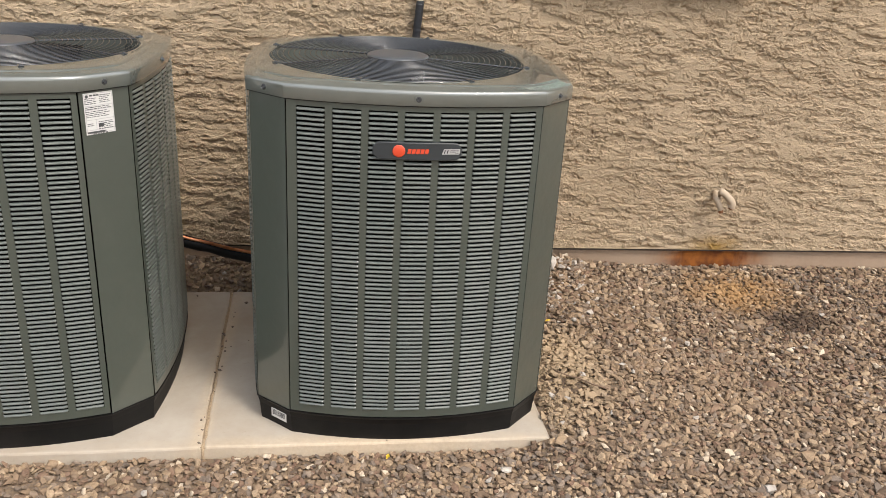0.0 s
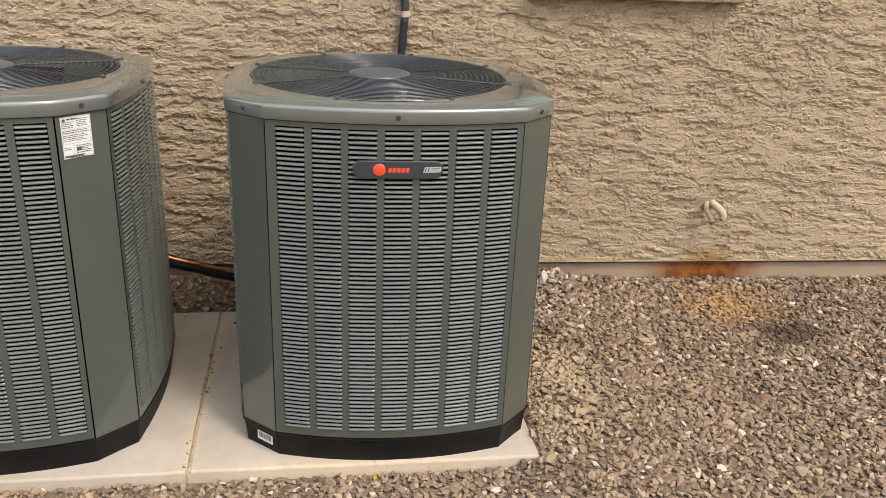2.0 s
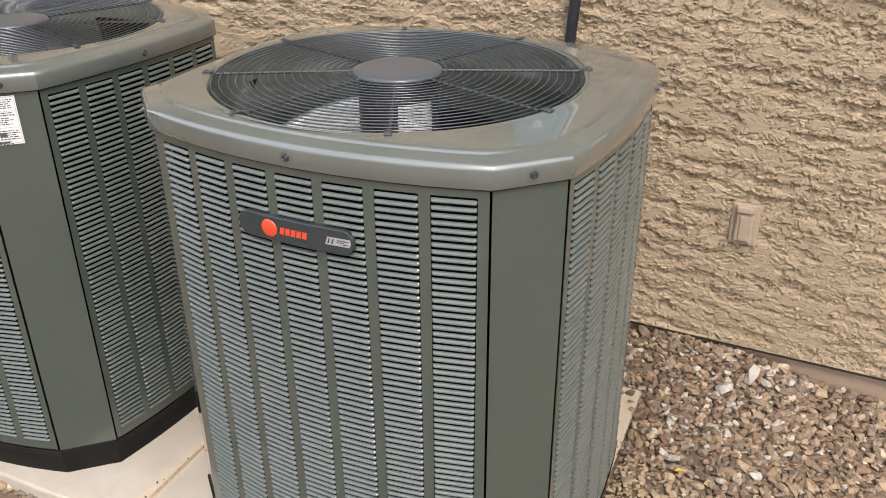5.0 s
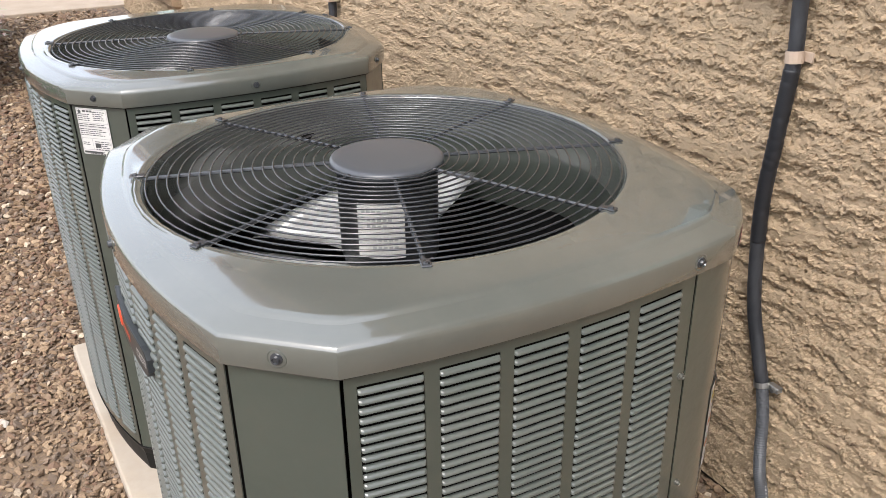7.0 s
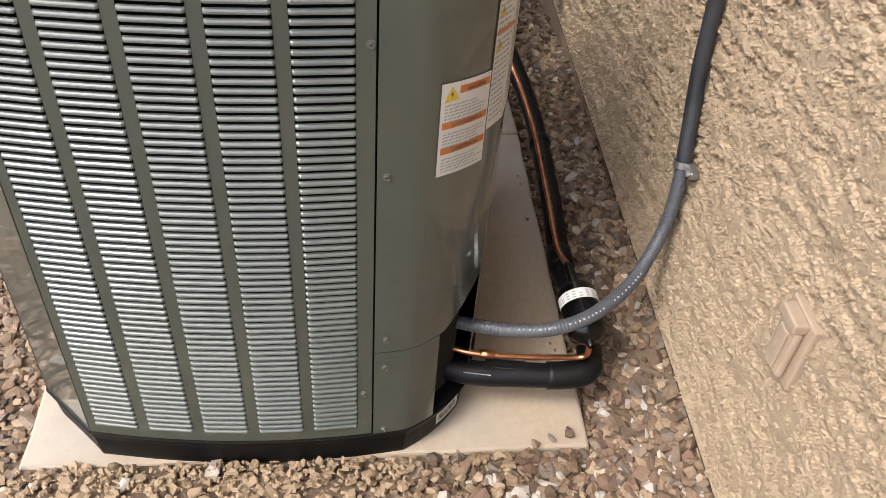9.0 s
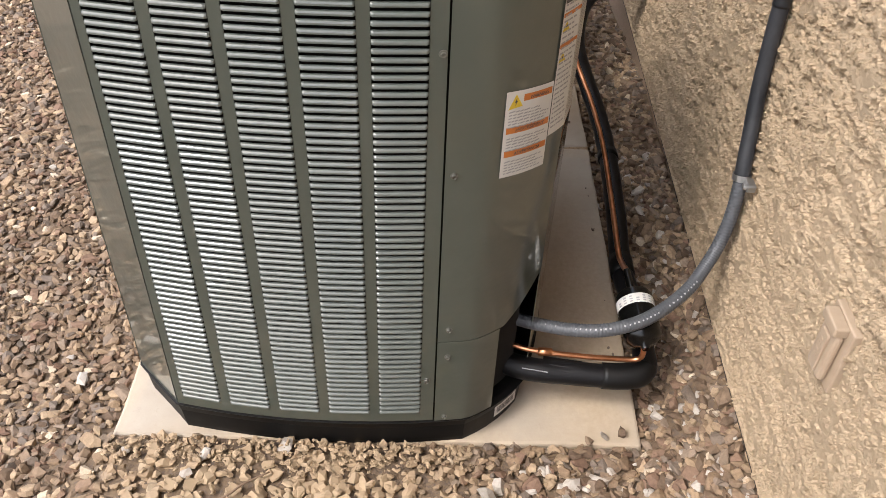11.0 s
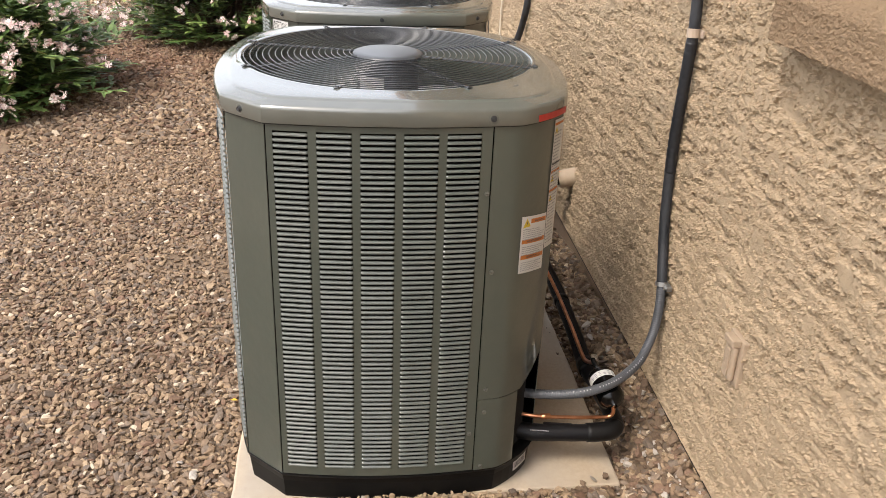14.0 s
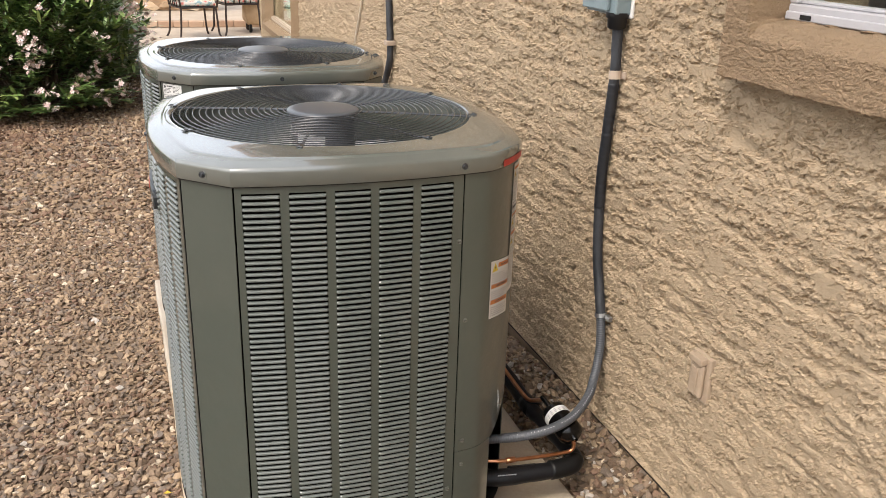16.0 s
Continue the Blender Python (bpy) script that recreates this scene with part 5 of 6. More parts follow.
lathe(bm, [(0, 0.006), (0.005, 0.006), (0.006, 0.0)], 8, Matrix.Translation((0.348, 3.318, 0.502)) @ Matrix.Rotation(radians(90), 4, "X"))
part("strap", bm, M_ZINC, conduit, "galvanised pipe strap with screw")
bm = bmesh.new()
tube(bm, [(0.266, 3.315, 1.183), (0.268, 3.315, 1.161)], 0.0166, 14, caps=False)
box(bm, 0.240, 0.294, 3.3285, 3.3345, 1.163, 1.181, 0.001, 1)
part("strap", bm, M_TAPE, conduit, "tan painted strap")
bm = bmesh.new()
lathe(bm, [(0.018, -0.03), (0.024, -0.026), (0.025, -0.004), (0.030, 0.0), (0.030, 0.012)], 18, Matrix.Translation((0.262, 3.309, 1.318)))
part("connector", bm, M_MOTOR, conduit, "black conduit connector", smooth=True)

# disconnect box
bm = bmesh.new()
box(bm, 0.135, 0.290, 3.286, 3.345, 1.326, 1.60, 0.004, 2)
switch = tagged(part("disconnect_box", bm, M_BOX), "blue-grey metal disconnect box caulked to the wall", "electrical box")
bm = bmesh.new()
box(bm, 0.131, 0.262, 3.274, 3.2855, 1.333, 1.605, 0.003, 2)
front = part("box_cover", bm, M_BOX, switch)
bm = bmesh.new()
for z in (1.375, 1.352):
    box(bm, 0.158, 0.205, 3.2725, 3.2738, z, z + 0.013, 0.0006, 1)
part("embossing", bm, M_BOX, front)
bm = bmesh.new()
box(bm, 0.165, 0.212, 3.2732, 3.2738, 1.414, 1.438)
part("box_label", bm, M_LABEL, front, "small white box label")
bm = bmesh.new()
box(bm, 0.169, 0.208, 3.2726, 3.2731, 1.427, 1.431)
box(bm, 0.169, 0.200, 3.2726, 3.2731, 1.419, 1.423)
part("label_bars", bm, M_INK, front)
bm = bmesh.new()
tube(bm, spline([(0.128, 3.333, 1.60), (0.129, 3.332, 1.45), (0.131, 3.333, 1.33), (0.145, 3.334, 1.322), (0.28, 3.333, 1.321), (0.295, 3.331, 1.33), (0.294, 3.332, 1.45), (0.296, 3.333, 1.60)], 6), 0.0058, 6)
part("caulk_bead", bm, M_CAULK, switch, "bead of white caulk", smooth=True)
bm = bmesh.new()
lathe(bm, [(0.0, 0.0008), (0.017, 0.0008), (0.018, 0.0)], 20, Matrix.Translation((0.290, 3.318, 1.375)) @ Matrix.Rotation(radians(90), 4, "Y"))
part("knockout", bm, M_BOX, switch)

# outlet cover
outlet = tagged(new("outdoor_outlet"), "beige plastic weatherproof outlet cover on stucco", "outlet")
outlet.matrix_world = pose(0.770, WALL_Y - 0.002, 0.545)
bm = bmesh.new()
box(bm, -0.037, 0.037, -0.010, 0.004, -0.0585, 0.0585, 0.003, 2)
part("cover_plate", bm, M_TAUPE, outlet)
bm = bmesh.new()
box(bm, -0.024, 0.024, -0.024, -0.010, -0.048, 0.040, 0.007, 3)
flap = part("flap", bm, M_TAUPE, outlet, "hinged beige outlet flap", smooth=False)
bm = bmesh.new()
box(bm, -0.012, 0.012, -0.0275, -0.0235, -0.040, 0.030, 0.003, 2)
part("flap_rib", bm, M_TAUPE, flap)
bm = bmesh.new()
for q in range(4):
    box(bm, -0.004, 0.004, -0.0283, -0.0273, -0.018 + q * 0.010, -0.013 + q * 0.010, 0.0004, 1)
part("embossing", bm, M_TAUPE, flap)
bm = bmesh.new()
box(bm, -0.024, 0.024, -0.030, -0.009, 0.040, 0.057, 0.003, 2)
part("hinge", bm, M_TAUPE, outlet)

# painted-over hose bib
bib = tagged(new("hose_bib"), "tan painted-over hose bib with rusty drip", "tap")
bib.matrix_world = pose(1.572, WALL_Y - 0.004, 0.417) @ Matrix.Scale(0.80, 4)
bm = bmesh.new()
lathe(bm, [(0.030, 0.0), (0.030, 0.004), (0.016, 0.010), (0.0135, 0.012)], 16, Matrix.Rotation(radians(90), 4, "X"))
part("flange", bm, M_BEIGE, bib, smooth=True)
bm = bmesh.new()
tube(bm, spline([(-0.012, 0.004, 0.012), (-0.030, -0.035, 0.006), (-0.036, -0.060, 0.000), (-0.024, -0.075, -0.024), (-0.008, -0.080, -0.056)], 6), [0.0140] * 19 + [0.0155] * 6, 14)
part("spout", bm, M_BEIGE, bib, "bent spout", smooth=True)
bm = bmesh.new()
tube(bm, spline([(-0.036, -0.078, 0.048), (-0.018, -0.090, 0.042), (0.010, -0.102, 0.019), (0.030, -0.106, -0.005), (0.034, -0.104, -0.025), (0.033, -0.102, -0.035)], 6), [0.010, 0.014, 0.017] + [0.0185] * 9 + [0.020] * 10 + [0.021] * 6 + [0.019, 0.017, 0.012], 14)
part("handle", bm, M_BEIGE, bib, "paint-clogged handle", smooth=True)
bm = bmesh.new()
tube(bm, [(-0.008, -0.0800, -0.052), (-0.006, -0.0805, -0.072)], 0.0125, 12)
tube(bm, [(0.033, -0.102, -0.035), (0.033, -0.102, -0.043)], 0.011, 10)
part("rusty_outlet", bm, Mat("rust_brown", 0.9, 0.0, (0.20, 0.085, 0.035)).m, bib, "rust-stained threaded outlet")

# conduit and cable further along the wall
bm = bmesh.new()
tube(bm, spline([(-1.99, 3.315, 1.75), (-1.985, 3.315, 1.30), (-1.945, 3.316, 0.96), (-1.96, 3.314, 0.86), (-2.03, 3.305, 0.74), (-2.06, 3.27, 0.60), (-1.95, 3.20, 0.40), (-1.75, 3.10, 0.30), (-1.50, 2.98, 0.27)], 8), 0.017, 10)
far_conduit = tagged(part("flexible_conduit", bm, M_FLEXDARK, smooth=True), "dark flexible conduit looping down behind the other unit", "conduit")
bm = bmesh.new()
box(bm, -1.975, -1.915, 3.290, 3.336, 0.962, 0.985, 0.002, 1)
part("strap", bm, M_TAPE, far_conduit, "tan painted strap")
bm = bmesh.new()
tube(bm, spline([(-2.52, 3.326, 1.80), (-2.53, 3.326, 1.30), (-2.60, 3.326, 1.10), (-2.74, 3.326, 0.90), (-2.80, 3.326, 0.70), (-2.82, 3.326, 0.30), (-2.80, 3.30, 0.03)], 8), 0.006, 8)
tagged(part("wall_cable", bm, M_HOSE, smooth=True), "thin cream cable hanging on the stucco wall", "cable")


# ---- gravel ----
ICO_V = []
phi = (1 + 5 ** 0.5) / 2
for a, b in ((1, phi), (-1, phi), (1, -phi), (-1, -phi)):
    ICO_V += [(0, a, b), (a, b, 0), (b, 0, a)]
ICO_V = np.array(ICO_V) / math.sqrt(1 + phi * phi)
tmp = bmesh.new()
for p in ICO_V:
    tmp.verts.new(p)
bmesh.ops.convex_hull(tmp, input=tmp.verts)
tmp.verts.index_update()
tmp.verts.ensure_lookup_table()
ICO_V = np.array([v.co[:] for v in tmp.verts])
ICO_F = np.array([[v.index for v in f.verts] for f in tmp.faces])
tmp.free()
SHARDS = []
for q in range(16):
    tmp = bmesh.new()
    rs = np.random.RandomState(300 + q)
    pts = []
    while len(pts) < 12:
        p = rs.normal(0, 1, 3)
        p = p / (np.abs(p) ** 3.2).sum() ** (1 / 3.2)
        if all(np.linalg.norm(p - o) > 0.66 for o in pts):
            pts.append(p)
    for p in pts:
        tmp.verts.new(p * rs.uniform(0.86, 1.06))
    bmesh.ops.convex_hull(tmp, input=tmp.verts)
    bmesh.ops.triangulate(tmp, faces=tmp.faces)
    tmp.verts.index_update()
    SHARDS.append((np.array([v.co[:] for v in tmp.verts]), np.array([[v.index for v in f.verts] for f in tmp.faces])))
    tmp.free()
OCT_V = np.array([(1, 0, 0), (-1, 0, 0), (0, 1, 0), (0, -1, 0), (0, 0, 1), (0, 0, -1)], float)
OCT_F = np.array([(0, 2, 4), (2, 1, 4), (1, 3, 4), (3, 0, 4), (2, 0, 5), (1, 2, 5), (3, 1, 5), (0, 3, 5)])


def stone_cloud(rs, xy, size, base_v, base_f, lift=0.35, spread=0.24, raised=0.0, jitter=0.34):
    """Vertices and faces of angular stones lying at the given places."""
    n = len(xy)
    s = size * np.exp(rs.normal(0, spread, n))
    scale = np.stack([s * rs.uniform(0.85, 1.35, n), s * rs.uniform(0.58, 0.92, n), s * rs.uniform(0.36, 0.62, n)], -1)
    V = (base_v[None] + rs.uniform(-jitter, jitter, (n, len(base_v), 3))) * scale[:, None]
    yaw, tx, ty = rs.uniform(0, 6.283, n), rs.normal(0, 0.38, n), rs.normal(0, 0.38, n)
    for c, a, b in ((tx, 1, 2), (ty, 0, 2), (yaw, 0, 1)):
        co, si = np.cos(c)[:, None], np.sin(c)[:, None]
        p, q = V[..., a].copy(), V[..., b].copy()
        V[..., a], V[..., b] = p * co - q * si, p * si + q * co
    z = ground_height(xy[:, 0], xy[:, 1]) + scale[:, 2] * lift + rs.uniform(0, 0.008, n) + raised
    V += np.stack([xy[:, 0], xy[:, 1], z], -1)[:, None]
    F = base_f[None] + (np.arange(n) * len(base_v))[:, None, None]
    return V.reshape(-1, 3), F.reshape(-1, 3)


def shard_cloud(rs, xy, size, lift=0.35, spread=0.24, raised=0.0):
    """Angular stones of many shapes."""
    off, V, F = 0, [], []
    kind = rs.randint(0, len(SHARDS), len(xy))
    for q, (bv, bf) in enumerate(SHARDS):
        if (kind == q).any():
            v, f = stone_cloud(rs, xy[kind == q], size, bv, bf, lift, spread, raised, 0.10)
            V.append(v)
            F.append(f + off)
            off += len(v)
    return np.concatenate(V), np.concatenate(F)


def scatter(rs, x0, x1, y0, y1, spacing):
    nx, ny = int((x1 - x0) / spacing), int((y1 - y0) / spacing)
    gx, gy = np.meshgrid(np.arange(nx), np.arange(ny), indexing="ij")
    xy = np.stack([gx.ravel(), gy.ravel()], -1) + rs.uniform(-0.1, 1.1, (nx * ny, 2))
    return xy * spacing + (x0, y0)


def off_sand(rs, xy):
    """Thins stones out where sand lies along the pad's end."""
    x = xy[:, 0] + 0.036 * (xy[:, 1] - 2.16)
    on = (np.abs(x - 0.655) < 0.055) & (xy[:, 1] > 2.20) & (xy[:, 1] < 2.78)
    return xy[~(on & (rs.rand(len(xy)) < 0.45))]


def pad_free(xy, m=0.0):
    """Leaves out places on the pads."""
    x, y = xy[:, 0], xy[:, 1]
    front = 2.150 + 0.0206 * (x - 0.2)
    back = 3.183 + 0.011 * (x - 0.2)
    right = 0.616 - 0.036 * (y - 2.158)
    on = (y > front - 0.006 - m) & (y < back + 0.004 + m) & (x < right + 0.004 + m) & (x > -1.47)
    return xy[~on & (y < WALL_Y + 0.005)]


PICK = (0.655, 0.845, 2.28, 2.74)      # the stretch of loose single stones


def build_gravel():
    rs = np.random.RandomState(7)
    clouds = []
    for x0, x1, y0, y1, sp, size in ((-2.4, 3.1, 0.55, 3.36, 0.0158, 0.0106), (-2.4, 3.1, 0.55, 3.36, 0.026, 0.0066), (-5.4, -2.4, -0.2, 3.36, 0.026, 0.0165)):
        xy = off_sand(rs, pad_free(scatter(rs, x0, x1, y0, y1, sp)))
        bare = fbm(xy[:, 0] * 2.2 + 7, xy[:, 1] * 2.2, 91, 3)
        sandy = np.exp(-(((xy[:, 0] - 0.72) / 0.14) ** 2 + ((xy[:, 1] - 2.55) / 0.32) ** 2)) + np.exp(-(((xy[:, 0] + 0.75) / 0.35) ** 2 + ((xy[:, 1] - 1.95) / 0.10) ** 2))
        xy = xy[rs.rand(len(xy)) > np.clip((bare - 0.60) * 3.0, 0, 0.6) + 0.55 * np.clip(sandy, 0, 1)]
        keep = ~((xy[:, 0] > PICK[0]) & (xy[:, 0] < PICK[1]) & (xy[:, 1] > PICK[2]) & (xy[:, 1] < PICK[3]) & (sp == 0.0158))
        clouds.append(shard_cloud(rs, xy[keep], size))
    # coarser stones behind the pads, along the wall
    xy = pad_free(scatter(rs, -2.2, 1.25, 3.17, 3.35, 0.021))
    clouds.append(shard_cloud(rs, xy, 0.0125, 0.9))
    xy = off_sand(rs, pad_free(scatter(rs, 0.60, 1.20, 2.50, 3.35, 0.023)))
    clouds.append(shard_cloud(rs, xy, 0.0108, 0.8))
    xy = scatter(rs, -13.0, -5.4, -3.0, 3.3, 0.042)
    xy = xy[(xy[:, 0] > -8.3) | (xy[:, 1] < 1.15)]
    clouds.append(stone_cloud(rs, xy, 0.0240, OCT_V, OCT_F))
    off, V, F = 0, [], []
    for v, f in clouds:
        V.append(v)
        F.append(f + off)
        off += len(v)
    g = new("gravel", fast_mesh("gravel", np.concatenate(V), np.concatenate(F), M_STONE))
    tagged(g, "crushed brown and mauve landscaping gravel", "gravel", kind="stuff")
    # loose white stones
    pts = [scatter(rs, 0.66, 1.05, 2.95, 3.32, 0.036), scatter(rs, -0.50, 1.0, 3.18, 3.33, 0.048), scatter(rs, 0.62, 1.25, 2.2, 2.95, 0.15), scatter(rs, -2.4, 2.9, 1.0, 3.3, 0.42), scatter(rs, 0.62, 1.2, 2.85, 3.3, 0.12)]
    xy = pad_free(np.concatenate(pts), 0.004)
    v, f = shard_cloud(rs, xy, 0.0108, 1.0, 0.30)
    tagged(new("white_stones", fast_mesh("white_stones", v, f, M_QUARTZ)), "scattered white quartz stones lying on the gravel", "stones", kind="stuff")
    # single stones beside the pad
    kinds = []
    for q in range(14):
        v, f = stone_cloud(rs, np.array([[0.0, 0.0]]), 0.0112, *SHARDS[q], 0.0, 0.25, 0.0, 0.13)
        v = v - v.mean(0)
        kinds.append(fast_mesh("stone", v, f, M_STONE_ONE))
    xy = off_sand(rs, pad_free(scatter(rs, *PICK, 0.0158)))
    sandy = np.exp(-(((xy[:, 0] - 0.72) / 0.14) ** 2 + ((xy[:, 1] - 2.55) / 0.32) ** 2))
    xy = xy[rs.rand(len(xy)) > 0.45 * sandy][:300]
    hz = ground_height(xy[:, 0], xy[:, 1])
    for q in range(len(xy)):
        ob = new("stone", kinds[q % 14])
        ob.parent = g
        ob.matrix_basis = pose(xy[q, 0], xy[q, 1], hz[q] + 0.006 + rs.uniform(0, 0.004), rs.uniform(-20, 20), rs.uniform(-20, 20), rs.uniform(0, 360))
    return g


build_gravel()

# sand washed over the pad's edge
xs, ys = np.arange(0.50, 0.86, 0.008), np.arange(2.10, 3.20, 0.008)
X, Y = np.meshgrid(xs, ys, indexing="ij")
rag = fbm(X * 14, Y * 14, 205, 4) - 0.5
ridge = np.exp(-((X - 0.676 + 0.036 * (Y - 2.16) - 0.05 * rag) / 0.070) ** 2) * step(2.12, 2.26, Y) * (1 - step(2.68, 2.90, Y))
Z = -0.012 + 0.058 * ridge * (0.85 + 0.8 * rag) + 0.005 * (fbm(X * 60, Y * 60, 211, 2) - 0.5)
nx, ny = X.shape
idx = np.arange(nx * ny).reshape(nx, ny)
f = np.stack([idx[:-1, :-1], idx[1:, :-1], idx[1:, 1:], idx[:-1, 1:]], -1).reshape(-1, 4)
me = quick_mesh("sand_spill", np.stack([X, Y, Z], -1).reshape(-1, 3).tolist(), f.tolist(), M_SAND)
me.polygons.foreach_set("use_smooth", [True] * len(me.polygons))
spill = tagged(new("sand_spill", me), "tan sand washed over the edge of the concrete pad", "sand", kind="stuff")
rs = np.random.RandomState(17)
xy = scatter(rs, 0.58, 0.76, 2.16, 2.86, 0.0095)
xy = xy[rs.rand(len(xy)) < 0.8 * np.exp(-((xy[:, 0] - 0.655 + 0.036 * (xy[:, 1] - 2.16)) / 0.045) ** 2)]
xy = xy[xy[:, 0] > 0.630 - 0.036 * (xy[:, 1] - 2.158)]
v, f = shard_cloud(rs, xy, 0.0048, 0.6, 0.35, 0.012)
tagged(new("sand_grain", fast_mesh("sand_grain", v, f, M_SAND)), kind="stuff").parent = spill

# larger single stones
rnd = random.Random(12)
for x, y, s, mat in ((0.735, 2.885, 0.030, M_QUARTZ), (0.80, 3.215, 0.036, M_QUARTZ), (0.86, 3.255, 0.034, M_QUARTZ), (0.70, 2.97, 0.026, M_STONE_ONE), (0.565, 3.115, 0.018, M_QUARTZ), (0.555, 3.15, 0.020, M_STONE_ONE),
                     (0.575, 3.085, 0.016, M_STONE_ONE), (1.16, 2.70, 0.020, M_QUARTZ), (1.245, 2.68, 0.021, M_QUARTZ), (0.405, 1.995, 0.018, M_QUARTZ), (0.462, 2.04, 0.021, M_QUARTZ), (-0.53, 1.97, 0.022, M_QUARTZ)):
    rs = np.random.RandomState(int(x * 1000) % 997)
    v, f = stone_cloud(rs, np.array([[0.0, 0.0]]), s * 0.72, ICO_V, ICO_F, 0.0, 0.05)
    v = v - v.mean(0)
    ob = new("large_stone", fast_mesh("large_stone", v, f, mat))
    on_pad = x < 0.6 and 2.17 < y < 3.17
    ob.matrix_world = Matrix.Translation((x, y, (PAD_TOP if on_pad else float(ground_height(x, y)) + 0.010) - v[:, 2].min() * 0.9))
    tagged(ob, "pale quartz stone lying on the gravel" if mat is M_QUARTZ else "brown stone lying at the pad edge", "stone")

# dark flecks of litter on the pads
rs = np.random.RandomState(23)
xy = np.concatenate([np.stack([rs.uniform(-1.3, 0.56, 8), rs.uniform(2.15, 3.15, 8)], -1),
                     np.stack([rs.uniform(-0.30, 0.46, 7), 3.160 - np.abs(rs.normal(0, 0.008, 7))], -1),
                     np.stack([-0.404 - 0.02 * rs.rand(24) + rs.normal(0, 0.008, 24), rs.uniform(2.15, 3.1, 24)], -1)])
v, f = shard_cloud(rs, xy, 0.0042, 0.0, 0.45)
order = np.arange(len(v)) // 12
low_z = np.array([v[order == q, 2].min() for q in range(order.max() + 1)])
v[:, 2] += (PAD_TOP - 0.0006) - low_z[order]
tagged(new("litter", fast_mesh("litter", v, f, M_BARK)), "dark flecks of dry litter on the concrete pads", "litter", kind="stuff")

# twig and leaves
bm = bmesh.new()
pts = [Vector((0.845, 2.335, 0)), Vector((0.80, 2.372, 0)), Vector((0.765, 2.42, 0)), Vector((0.735, 2.445, 0)), Vector((0.705, 2.485, 0))]
for p in pts:
    p.z = float(ground_height(p.x, p.y)) + 0.024
tube(bm, spline(pts, 5), [0.0035 - 0.0001 * q for q in range(21)], 7)
tube(bm, spline([pts[2], pts[2] + Vector((0.02, 0.03, 0.002)), pts[2] + Vector((0.03, 0.06, 0.0))], 4), 0.0015, 5)
tagged(part("twig", bm, M_TWIG, smooth=True), "dry grey-brown twig on the gravel", "twig")
for x, y, a in ((0.745, 2.836, 20), (0.12, 2.093, 70)):
    bm = bmesh.new()
    for q in ((0, 0), (0.012, 0.006), (0.026, 0.0), (0.012, -0.006)):
        bm.verts.new((q[0], q[1], 0.003 * math.sin(q[0] * 120)))
    bm.faces.new(bm.verts[:])
    bmesh.ops.solidify(bm, geom=bm.faces[:], thickness=0.0008)
    ob = part("fallen_leaf", bm, M_YLEAF)
    ob.matrix_world = pose(x, y, float(ground_height(x, y)) + 0.021, 8, -6, a)
    tagged(ob, "small yellow fallen leaf on gravel", "leaf")


